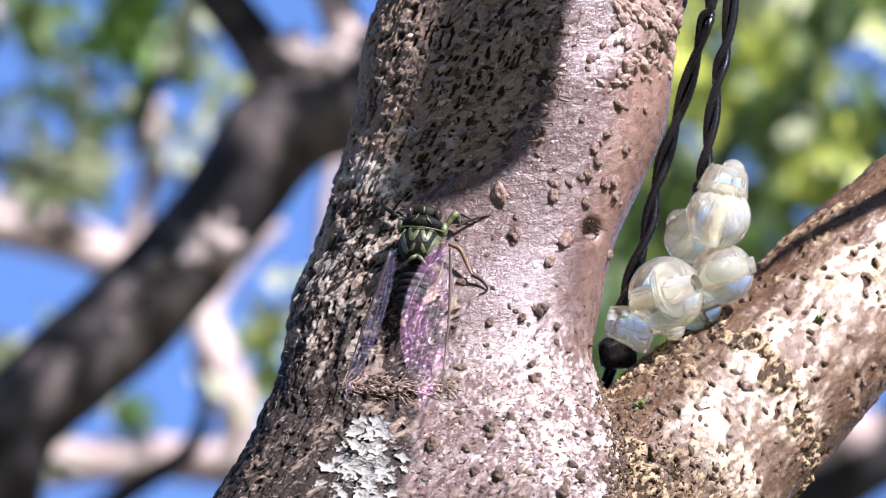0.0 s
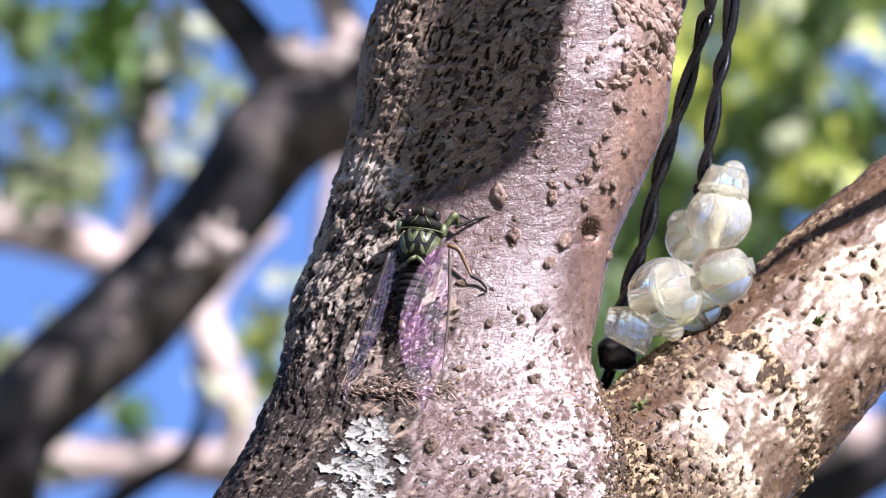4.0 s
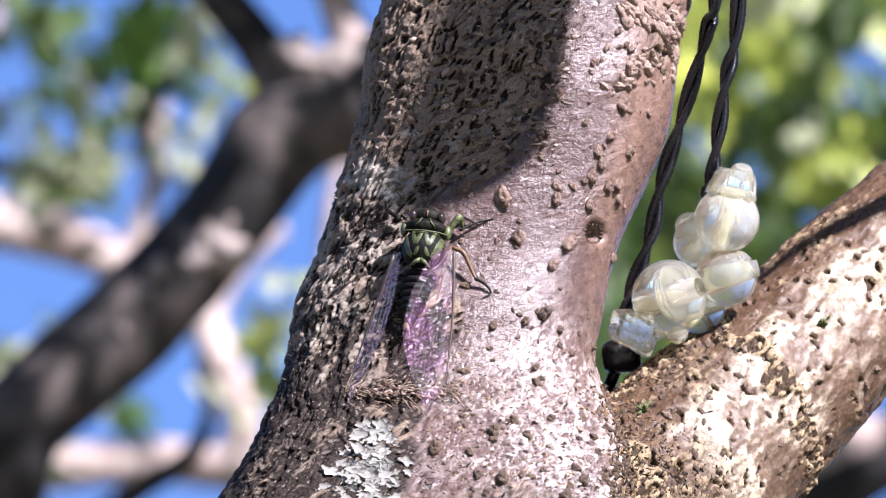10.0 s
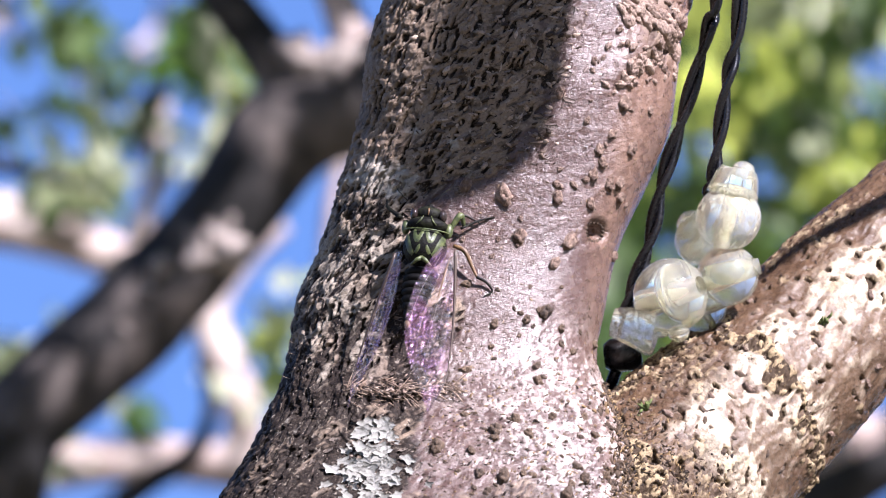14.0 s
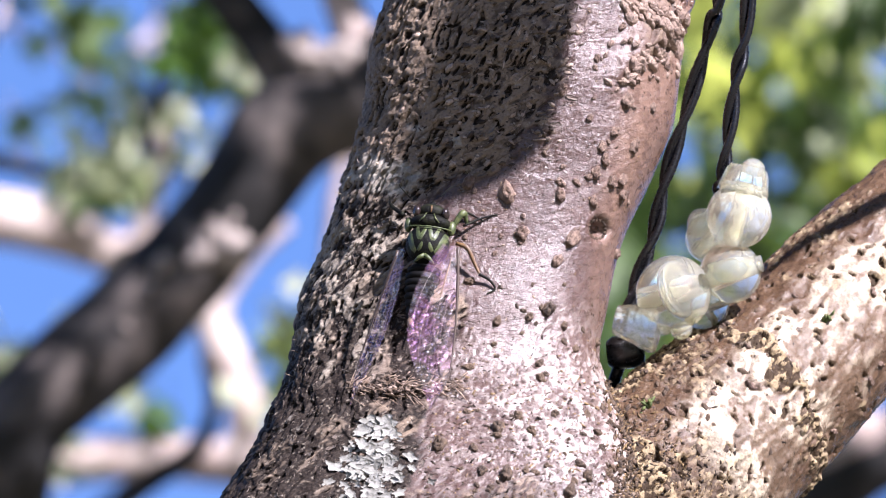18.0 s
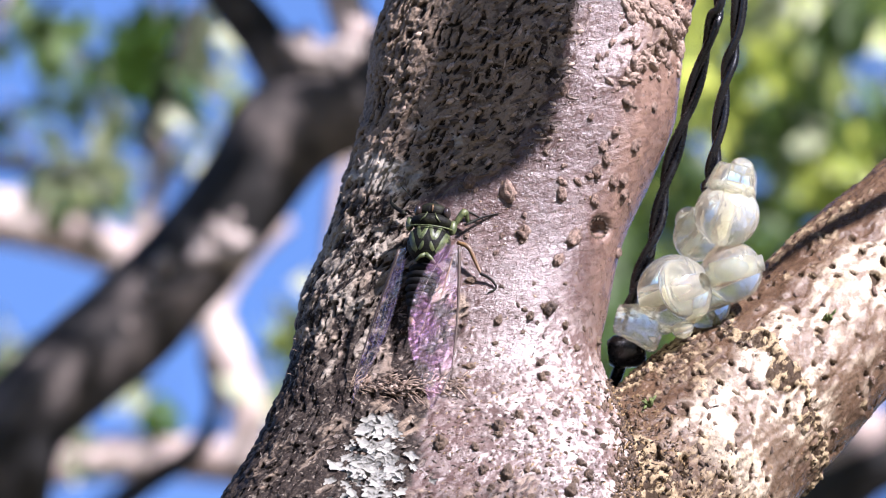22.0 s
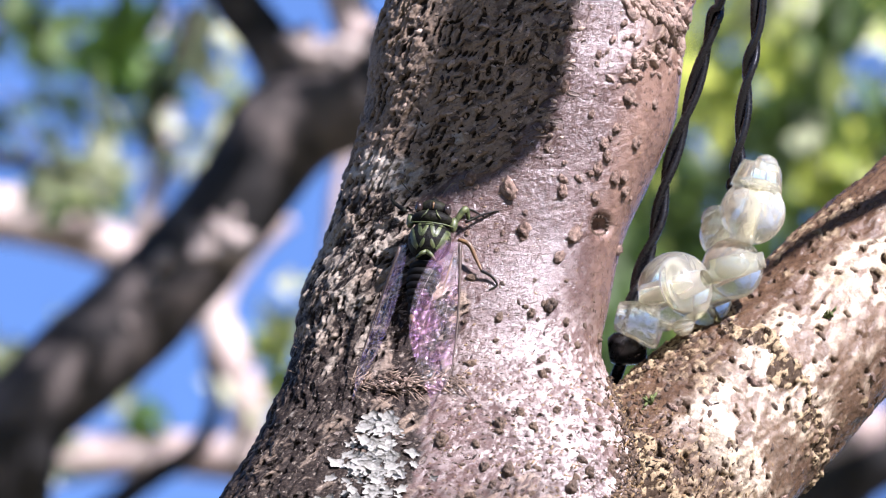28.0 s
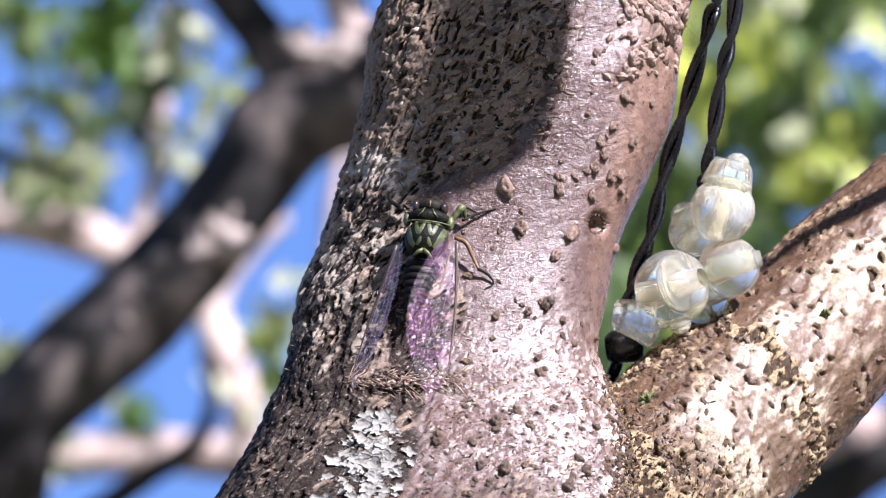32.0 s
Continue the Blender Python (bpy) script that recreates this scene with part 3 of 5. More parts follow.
# ---- trees behind ----
def leaves(n, centre, spread, size, seed, droop=0.4, box=False):
    """Many small folded leaves round a place, in one mesh."""
    rng = np.random.default_rng(seed)
    c = (rng.uniform(-1.2, 1.2, (n, 3)) if box else rng.normal(0, 1, (n, 3))) * np.array(spread) * 0.5 + np.array(centre)
    d = rng.normal(0, 1, (n, 3)) + np.array([0, -droop, 0])
    d /= np.linalg.norm(d, axis=1)[:, None]
    w = np.cross(d, rng.normal(0, 1, (n, 3)))
    w /= np.linalg.norm(w, axis=1)[:, None]
    up = np.cross(w, d)
    ln = size * rng.uniform(0.6, 1.3, n)[:, None]
    wd = ln * 0.24
    v = np.stack([c, c + d * ln * 0.45 + w * wd + up * ln * 0.06, c + d * ln, c + d * ln * 0.45 - w * wd + up * ln * 0.06, c + d * ln * 0.5 - up * ln * 0.03], 1).reshape(-1, 3)
    k = np.arange(n)[:, None] * 5
    f = np.concatenate([k + np.array([[0, 4, 1]]), k + np.array([[1, 4, 2]]), k + np.array([[2, 4, 3]]), k + np.array([[3, 4, 0]])])
    return v, f


def back_tree(label):
    return thing("background_tree", VIEW.copy(), label, "tree", "trees behind")


def rooted(x, y, d):
    """The place on the ground straight below a place behind."""
    p = VIEW @ far(x, y, d)
    return VIEW.inverted() @ Vector((p.x, p.y, -0.06))


def sky_screen(n, seed):
    """Unseen leaves added all round and overhead to dim the sky, open towards the sun and along the view."""
    rng = np.random.default_rng(seed)
    d = rng.normal(0, 1, (n * 8, 3))
    d /= np.linalg.norm(d, axis=1)[:, None]
    up = VIEW.to_3x3().inverted() @ Vector((0, 0, 1))
    r = rng.uniform(1.3, 2.6, n * 8)
    p = d * r[:, None]
    high = (d @ np.array(up) > 0.02) & (d[:, 0] > -0.4)
    off_sun = d @ np.array(S) < math.cos(radians(26))
    k = (DIST - p[:, 2]) / DIST
    clear = (np.abs(p[:, 0]) > 0.16 * k + 0.12) | (np.abs(p[:, 1]) > 0.1 * k + 0.12)
    aside = np.linalg.norm(p - np.array([0, 0, -1.6]), axis=1) > 1.0
    q = p - np.array([0, 0, -1.5])
    along = q @ np.array(S)
    beam = (along > 0) & (np.linalg.norm(q - along[:, None] * np.array(S)[None, :], axis=1) < 0.75)
    q = p - np.array([0.25, 0.05, -3.0])
    along = q @ np.array(S)
    beam |= (along > 0) & (np.linalg.norm(q - along[:, None] * np.array(S)[None, :], axis=1) < 0.75)
    p = p[high & off_sun & clear & aside & ~beam][:n]
    v, f = leaves(len(p), (0, 0, 0), (0, 0, 0), 0.13, seed + 1)
    return v + np.repeat(p, 5, axis=0), f


tagged(part("crown", sky_screen(7500, 90), SCREEN_LEAF, tree, "unseen dense green crown added to dim the sky"), kind="stuff")

shaded_tree = back_tree("tree behind, its shade put into near-black bark, out of focus")
D1 = 1.1
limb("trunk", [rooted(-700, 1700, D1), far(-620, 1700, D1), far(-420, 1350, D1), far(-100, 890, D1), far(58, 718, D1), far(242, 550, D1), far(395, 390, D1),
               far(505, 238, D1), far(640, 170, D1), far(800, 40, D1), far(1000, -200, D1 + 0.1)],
     [v * U * 1.55 for v in (300, 220, 150, 104, 95, 90, 86, 96, 92, 80, 70)], SHADE_BARK, shaded_tree, seg=28, rough=0.2)
limb("limb", [far(530, 180, D1), far(450, 70, D1), far(370, -40, D1), far(250, -300, D1)], [v * U * 1.55 for v in (56, 44, 40, 30)], SHADE_BARK, shaded_tree)
limb("limb", [far(60, 740, D1), far(30, 840, D1), far(20, 1000, D1 + 0.05), far(40, 1500, D1 + 0.1)], [v * U * 1.55 for v in (60, 55, 60, 60)], SHADE_BARK, shaded_tree)



def gappy(v, f, gaps, d):
    """Leaves with the gaps through which the sun reaches places at depth d."""
    p = v.reshape(-1, 5, 3)
    keep = np.ones(len(p), bool)
    for x, y, r in gaps:
        at = np.array(far(x, y, d))
        t = (p[:, :, 2] - at[2]) / S.z
        hit = p - t[:, :, None] * np.array(S)
        keep &= np.linalg.norm(hit - at, axis=2).min(1) > r * U * (DIST + d) / DIST
    k = np.nonzero(keep)[0]
    return p[k].reshape(-1, 3), np.concatenate([f.reshape(4, -1, 3)[j][:len(k)] for j in range(4)])


# unseen leaves added sunward to dapple the dark limb
v, f = leaves(2200, far(330, 420, 1.15) + S * 0.6, (0.5, 0.4, 0.36), 0.035, 71, box=True)
v2, f2 = leaves(800, far(545, 215, 1.15) + S * 0.45, (0.24, 0.2, 0.16), 0.035, 73, box=True)
f = np.concatenate([np.concatenate([a, b + len(v)]) for a, b in zip(np.split(f, 4), np.split(f2, 4))])
v = np.concatenate([v, v2])
v, f = gappy(v, f, ((385, 425, 84), (275, 510, 52), (205, 590, 42), (560, 108, 56), (640, 60, 50)), D1 - 0.012)
tagged(part("crown", (v, f), LEAF_DARK, shaded_tree, "unseen leaves added for dappled shade"), kind="stuff")

# sun flecks on the limb, put in as pale raised patches
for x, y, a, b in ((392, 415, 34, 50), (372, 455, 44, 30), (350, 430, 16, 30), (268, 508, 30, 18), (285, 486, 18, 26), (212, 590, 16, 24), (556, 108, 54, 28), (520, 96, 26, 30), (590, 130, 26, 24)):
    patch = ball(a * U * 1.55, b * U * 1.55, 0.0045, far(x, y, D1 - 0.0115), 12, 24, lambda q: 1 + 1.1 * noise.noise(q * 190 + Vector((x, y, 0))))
    part("lichen_patch", patch, FLECK_PAINT, shaded_tree, "pale lichen patch")

pale_tree = back_tree("sunlit tree behind with pale bare branches, out of focus")
D2 = 1.7
limb("trunk", [rooted(-1250, 3000, D2), far(-1250, 3000, D2), far(-1200, 600, D2), far(-1150, -900, D2)], [v * U * 1.85 for v in (260, 200, 170, 120)], PALE_BARK, pale_tree, seg=24)
for pts, rr in (([(-1200, 250), (-500, 330), (0, 395), (130, 430), (225, 470)], (60, 50, 48, 44, 36)),
                ([(-1200, 1000), (-300, 880), (80, 830), (250, 815), (400, 830), (520, 870)], (60, 45, 40, 42, 38, 30)),
                ([(400, 830), (430, 760), (395, 650), (365, 560), (420, 470), (500, 400)], (40, 34, 34, 32, 22, 14)),
                ([(420, 470), (465, 420), (500, 340), (545, 290), (600, 285), (700, 260)], (20, 18, 15, 15, 13, 10)),
                ([(640, 240), (600, 300), (585, 380), (575, 470), (540, 620)], (12, 14, 16, 16, 10)),
                ([(225, 470), (262, 350), (275, 250), (290, 180)], (26, 17, 20, 10))):
    limb("limb", [far(x, y, D2) for x, y in pts], [r * U * 1.85 for r in rr], PALE_BARK, pale_tree)

# more unseen leaves, added to break the sun on the pale limbs
v, f = leaves(260, far(280, 640, D2) + S * 0.7, (0.5, 0.45, 0.4), 0.05, 72, box=True)
tagged(part("crown", (v, f), LEAF_DARK, pale_tree, "unseen leaves added for dappled shade"), kind="stuff")

TWIGS = random.Random(31)
for i in range(20):
    x, y = TWIGS.uniform(-20, 400), TWIGS.uniform(0, 330)
    a = TWIGS.uniform(0.6, 2.4)
    ln = TWIGS.uniform(30, 90)
    limb("twig", [far(x + math.cos(a) * ln * t, y - math.sin(a) * ln * t + 8 * math.sin(3 * t), D2 + TWIGS.uniform(0.1, 0.8)) for t in (-1, 0, 1)],
         [r * U * 1.7 for r in (6, 9, 4)], SHADE_BARK if i % 3 else PALE_BARK, pale_tree, seg=8, steps=5)

leafy_tree = back_tree("leafy green tree behind in sunlight, out of focus")
D3 = 1.6
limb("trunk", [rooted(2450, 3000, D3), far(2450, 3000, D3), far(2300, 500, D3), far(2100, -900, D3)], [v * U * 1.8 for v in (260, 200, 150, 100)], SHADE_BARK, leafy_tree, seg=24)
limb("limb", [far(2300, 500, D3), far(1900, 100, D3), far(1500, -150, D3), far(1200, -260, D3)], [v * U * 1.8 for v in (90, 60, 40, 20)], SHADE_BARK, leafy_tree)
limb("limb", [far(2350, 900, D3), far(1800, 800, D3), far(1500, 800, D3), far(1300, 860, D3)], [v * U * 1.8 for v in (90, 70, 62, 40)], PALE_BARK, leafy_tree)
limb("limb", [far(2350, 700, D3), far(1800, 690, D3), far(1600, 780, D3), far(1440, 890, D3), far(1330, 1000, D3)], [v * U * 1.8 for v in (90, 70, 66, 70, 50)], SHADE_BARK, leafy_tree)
k3 = (DIST + D3) / DIST * U
swaying = []
CLUMPS = random.Random(12)
for i in range(26):
    x, y = CLUMPS.uniform(1130, 1640), CLUMPS.uniform(-100, 520)
    if math.hypot(x - 1540, (y - 140) * 0.8) < 85 or math.hypot(x - 1426, y - 320) < 70 or math.hypot(x - 1417, y - 85) < 60:
        continue
    c = far(x, y, D3 + CLUMPS.uniform(-0.2, 0.8))
    w = CLUMPS.uniform(36, 80) * k3
    v, f = leaves(CLUMPS.randint(9, 26), c, (w, w * 1.5, 0.3), 0.025, 50 + i, 1.2)
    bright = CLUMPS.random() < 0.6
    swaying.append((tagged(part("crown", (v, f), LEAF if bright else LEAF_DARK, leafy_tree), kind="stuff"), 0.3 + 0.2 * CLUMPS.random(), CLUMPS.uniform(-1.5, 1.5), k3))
for x, y, cnt, mat in ((1417, 85, 44, LEAF_LIT), (1330, 70, 34, LEAF), (1340, 205, 40, LEAF_DARK), (1464, 195, 40, LEAF_DARK), (1530, 245, 34, LEAF_DARK), (1464, 270, 44, LEAF), (1379, 240, 12, LEAF_LIT),
                       (1227, 200, 34, LEAF), (1240, 310, 26, LEAF_DARK), (1330, 400, 46, LEAF_DARK), (1262, 420, 30, LEAF_DARK), (1480, 0, 20, LEAF_DARK), (1350, -10, 26, LEAF_LIT), (1190, 350, 26, LEAF_DARK), (1390, 160, 16, LEAF_DARK)):
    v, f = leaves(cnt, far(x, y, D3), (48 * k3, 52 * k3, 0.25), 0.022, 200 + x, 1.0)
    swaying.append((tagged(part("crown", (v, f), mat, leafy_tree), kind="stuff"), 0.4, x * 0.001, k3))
for i, (x, y, cnt) in enumerate(((1090, 470, 26), (1130, 600, 22), (1100, 700, 16))):
    v, f = leaves(cnt, far(x, y, D3 + 0.5), (70 * k3, 90 * k3, 0.3), 0.06, 150 + i)
    tagged(part("crown", (v, f), LEAF_DARK, leafy_tree), kind="stuff")

high_tree = back_tree("green leafy branches of a tree against the sky, out of focus")
D4 = 1.4
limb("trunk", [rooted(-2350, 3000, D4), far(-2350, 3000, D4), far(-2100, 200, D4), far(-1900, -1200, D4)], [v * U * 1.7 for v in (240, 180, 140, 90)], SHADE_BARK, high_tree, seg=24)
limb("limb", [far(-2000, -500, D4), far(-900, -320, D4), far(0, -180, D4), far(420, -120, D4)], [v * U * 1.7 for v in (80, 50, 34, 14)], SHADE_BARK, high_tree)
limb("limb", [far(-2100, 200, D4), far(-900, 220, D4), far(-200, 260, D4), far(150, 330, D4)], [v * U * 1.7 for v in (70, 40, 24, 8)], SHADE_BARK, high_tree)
k4 = (DIST + D4) / DIST * U
# some of the palest clumps stand for whitish glow in the sky
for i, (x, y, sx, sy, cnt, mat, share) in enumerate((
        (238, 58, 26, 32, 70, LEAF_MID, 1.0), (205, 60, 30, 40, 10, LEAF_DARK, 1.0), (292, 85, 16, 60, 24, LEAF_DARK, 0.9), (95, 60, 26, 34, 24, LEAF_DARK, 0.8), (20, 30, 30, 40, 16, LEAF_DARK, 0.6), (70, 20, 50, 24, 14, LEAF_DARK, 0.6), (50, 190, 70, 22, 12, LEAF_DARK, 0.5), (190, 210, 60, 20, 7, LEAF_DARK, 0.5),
        (350, 60, 34, 40, 12, LEAF_LIT, 0.7), (420, 150, 24, 40, 7, LEAF, 0.6), (105, 290, 50, 22, 70, LEAF_LIT, 0.5), (120, 335, 40, 18, 30, LEAF_DARK, 0.5),
        (170, 150, 60, 50, 6, LEAF_LIT, 0.6), (110, 150, 50, 36, 6, LEAF_DARK, 0.6), (240, 170, 30, 50, 7, LEAF_DARK, 0.6),
        (330, 260, 40, 50, 12, LEAF_LIT, 0.4), (200, -190, 420, 50, 120, LEAF_DARK, 0.4), (-420, 200, 260, 400, 300, LEAF, 0.4), (240, 700, 22, 30, 9, LEAF_MID, 0.3), (180, 690, 40, 40, 10, LEAF_LIT, 0.3),
        (480, 610, 30, 40, 22, LEAF, 0.3), (500, 540, 30, 60, 14, LEAF_LIT, 0.3), (20, 640, 50, 26, 26, LEAF_LIT, 0.3), (440, 700, 40, 50, 12, LEAF_LIT, 0.3), (60, 800, 60, 40, 12, LEAF_LIT, 0.3))):
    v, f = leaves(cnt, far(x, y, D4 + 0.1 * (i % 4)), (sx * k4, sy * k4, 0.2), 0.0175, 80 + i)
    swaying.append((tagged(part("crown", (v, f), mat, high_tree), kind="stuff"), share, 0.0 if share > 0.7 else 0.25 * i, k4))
limb("limb", [far(150, 930, D1 + 0.2), far(250, 862, D1 + 0.2), far(340, 800, D1 + 0.2), far(368, 720, D1 + 0.25), far(350, 640, D1 + 0.3)], [r * U * 1.5 for r in (26, 24, 20, 14, 8)], SHADE_BARK, shaded_tree)
# sunlight on this limb comes from the lit copy of the bark
limb("limb", [far(640, 190, D1), far(625, 90, D1), far(600, 20, D1), far(560, -90, D1)], [r * U * 1.55 for r in (46, 40, 34, 30)], PALE_BARK, shaded_tree, "sunlit pale limb")
limb("twig", [far(330, 20, D4), far(300, 110, D4), far(262, 200, D4), far(235, 280, D4)], [r * U * 1.7 for r in (10, 13, 14, 9)], SHADE_BARK, high_tree, seg=10, steps=6)

# ---- string lights ----
def twisted_cord(points, radius, turns, seg=8):
    line = smooth_line(points, 90)
    strands = []
    for k in (0, math.pi):
        pts = []
        for i, p in enumerate(line):
            d = (line[min(i + 1, 89)] - line[max(i - 1, 0)]).normalized()
            e1 = d.cross(Vector((0, 0, 1))).normalized()
            e2 = d.cross(e1)
            a = turns * 2 * math.pi * i / 89 + k
            pts.append(p + (e1 * math.cos(a) + e2 * math.sin(a)) * radius * 0.92)
        strands.append(tube(pts, radius, seg))
    return strands


def bead(r, bore):
    """A drilled ball of clear acrylic, its axis along z."""
    e = math.asin(bore / r)
    outer = [(r * math.sin(e + (math.pi - 2 * e) * i / 22), r * math.cos(e + (math.pi - 2 * e) * i / 22)) for i in range(23)]
    return ring(outer + [(bore * 0.96, -r * 0.5), (bore * 0.92, 0), (bore * 0.96, r * 0.5)], 40)


PIVOT = g(1318, -1050, -60)
swinging = thing("string_light", VIEW @ Matrix.Translation(PIVOT), "clear acrylic bead light hanging on a twisted black cable", "string light", "string lights")


def rel(x, y, z):
    return g(x, y, z) - PIVOT


for strand in twisted_cord([rel(1318, -1050, -60), rel(1318, -500, -55), rel(1308, 0, -50), rel(1284, 150, -45), rel(1263, 300, -40), rel(1252, 350, -40)], 7.6 * U, 3.7):
    part("cord", strand, CABLE, swinging, "black cable strand")
top_axis = rel(1310, 300, 20) - rel(1286, 392, 20)
part("bead", moved(bead(58 * U, 13 * U), axis_pose(rel(1286, 388, 10), top_axis)), FROST, swinging)
part("collar", moved(lathe([(0, 0), (44 * U, 0), (43 * U, 10 * U), (37 * U, 38 * U), (31 * U, 50 * U), (0, 51 * U)], 24, 0.05, 8), axis_pose(rel(1292, 350, 10), top_axis)), ACRYLIC, swinging)
part("tip", moved(ball(22 * U, 20 * U, 18 * U), axis_pose(rel(1312, 305, 10), top_axis)), ACRYLIC, swinging)
part("bead", moved(bead(44 * U, 10 * U), axis_pose(rel(1236, 428, -60), (0.8, 1, 0.3))), FROST, swinging)
part("bead", moved(bead(26 * U, 7 * U), axis_pose(rel(1222, 400, -80), (0.5, 1, 0.3))), FROST, swinging)
part("bulb", moved(ball(11 * U, 11 * U, 46 * U), axis_pose(rel(1286, 388, 10), top_axis)), MILKY, swinging, "milky bulb inside the bead")

resting = thing("string_light", VIEW @ Matrix.Translation(g(1183, 590, 0)), "clear acrylic bead light lying on the branch, black cable", "string light", "string lights")
REST = g(1183, 590, 0)


def rst(x, y, z):
    return g(x, y, z - 60) - REST


for strand in twisted_cord([rst(1285, -700, -60), rst(1270, -60, -55), rst(1253, 50, -50), rst(1213, 190, -45), rst(1172, 320, -40), rst(1148, 430, -36), rst(1112, 530, -30), rst(1096, 610, -25)], 8 * U, 3.8):
    part("cord", strand, CABLE, resting, "black cable strand")
part("socket", moved(lathe([(0, 0), (22 * U, 2 * U), (30 * U, 14 * U), (31 * U, 50 * U), (24 * U, 66 * U), (0, 68 * U)], 24), axis_pose(rst(1066, 634, -20), (1, 0.12, 0.1))), SOCKET, resting, "glossy black lamp socket")
part("tail", tube(smooth_line([rst(1098, 630, -25), rst(1084, 670, -30), rst(1074, 700, -40), rst(1068, 745, -60)], 14), 11 * U, 8), CABLE, resting)
low_axis = rst(1290, 488, 60) - rst(1184, 524, 60)
part("bead", moved(bead(67 * U, 17 * U), axis_pose(rst(1183, 525, 75), (0.85, 0.3, 0.55))), ACRYLIC, resting)
part("bead", moved(bead(55 * U, 15 * U), axis_pose(rst(1284, 489, 60), (0.9, 0.35, 0.25))), ACRYLIC, resting)
part("stub", moved(lathe([(0, 0), (15 * U, 0), (16 * U, 30 * U), (15 * U, 88 * U), (0, 89 * U)], 20), axis_pose(rst(1255, 492, 66), (0.96, 0.22, 0.15))), ACRYLIC, resting)
part("bulb", moved(ball(15 * U, 15 * U, 50 * U), axis_pose(rst(1183, 525, 75), (0.85, 0.3, 0.55))), MILKY, resting, "milky bulb inside the bead")
part("washer", moved(ring([(14 * U, -4 * U), (36 * U, -5 * U), (38 * U, 0), (36 * U, 5 * U), (14 * U, 4 * U)], 28), axis_pose(rst(1183, 522, 80), (0.85, 0.3, 0.55))), ACRYLIC, resting)
part("collar", moved(lathe([(0, 0), (24 * U, 0), (27 * U, 8 * U), (34 * U, 40 * U), (44 * U, 72 * U), (42 * U, 80 * U), (0, 82 * U)], 36, 0.06, 9), axis_pose(rst(1080, 572, 55), (1, -0.22, 0.15))), FROST, resting)
part("bead", moved(bead(46 * U, 12 * U), axis_pose(rst(1238, 545, 40), low_axis)), ACRYLIC, resting)
part("bead", moved(bead(20 * U, 6 * U), axis_pose(rst(1196, 588, 90), low_axis)), ACRYLIC, resting)
part("bead", moved(bead(18 * U, 5 * U), axis_pose(rst(1166, 582, 70), low_axis)), ACRYLIC, resting)

# ---- the cicada ----
MM = 0.001
spot, nrm = on_trunk(743, 511)
forward = Vector((0.13, 0.93, -0.34)).normalized()
side = forward.cross(nrm + Vector((0, 0, 0.5))).normalized()
dorsal = side.cross(forward).normalized()
CIC = Matrix((side, forward, dorsal)).transposed().to_4x4()
CIC.translation = spot + dorsal * 0.2 * MM
cicada = thing("cicada", VIEW @ CIC, "dark cicada with green markings and clear rosy wings on bark", "cicada")
INV = CIC.inverted()


def c_at(x, y, z):
    return INV @ g(x, y, z)


def mm(x, y, z):
    return Vector((x, y, z)) * MM


head = part("head", moved(ball(4.3 * MM, 1.9 * MM, 2.2 * MM), pose(0, 14.5 * MM, 4.4 * MM)), SHELL, cicada, "black head")
for k in (-1, 1):
    part("eye", ball(1.35 * MM, 1.45 * MM, 1.45 * MM, mm(4.3 * k, 14.2, 4.9)), SEEN_EYE, cicada, "bulging dark eye")
part("frons", ball(1.3 * MM, 1.1 * MM, 1.2 * MM, mm(0, 15.9, 4.4)), SHELL, cicada)
part("pronotum", moved(ball(5.4 * MM, 2.0 * MM, 3.3 * MM, rows=20, seg=28), pose(0, 12.0 * MM, 3.9 * MM)), SHELL, cicada, "dark pronotum")
part("pronotum_collar", tube([mm(5.9 * math.sin(a), 10.5 - 0.5 * math.cos(a * 1.2), 3.6 + 4.1 * math.cos(a)) for a in np.linspace(-1.35, 1.35, 22)], 0.17 * MM, 8), GREEN, cicada, "olive green collar")
for k in (-1, 1):
    part("pronotum_lobe", ball(1.1 * MM, 1.7 * MM, 1.0 * MM, mm(5.5 * k, 11.4, 3.9)), GREEN, cicada, "olive green side lobe")
    part("pronotum_furrow", tube([mm(1.0 * k, 13.3, 6.9), mm(1.5 * k, 12.2, 7.2), mm(2.6 * k, 11.3, 6.9)], [0.12 * MM, 0.22 * MM, 0.12 * MM], 6), GREEN, cicada)
part("mesonotum", moved(ball(5.6 * MM, 4.6 * MM, 4.2 * MM, rows=22, seg=30), pose(0, 7.2 * MM, 3.7 * MM)), SHELL, cicada, "glossy black domed mesonotum")


def dome(x, y, lift=0.02):
    """A place on the mesonotum's dome."""
    k = max(0.02, 1 - (x / 5.6) ** 2 - ((y - 7.2) / 4.6) ** 2)
    return mm(x, y, 3.7 + 4.2 * math.sqrt(k) + lift)


def dome_patch(rows):
    """A flat marking that lies on the dome: rows of (x, y, half width)."""
    pts = smooth_line([(x, y, w) for x, y, w in rows], 22)
    verts = []
    for i, p in enumerate(pts):
        d = pts[min(i + 1, 21)] - pts[max(i - 1, 0)]
        e = Vector((-d.y, d.x)).normalized()
        for k in (-1, -0.4, 0.4, 1):
            verts.append(dome(p.x + e.x * p.z * k * 1.4, p.y + e.y * p.z * k * 1.4, 0.07 if abs(k) < 1 else -0.05))
    return verts, grid_faces(22, 4, False)


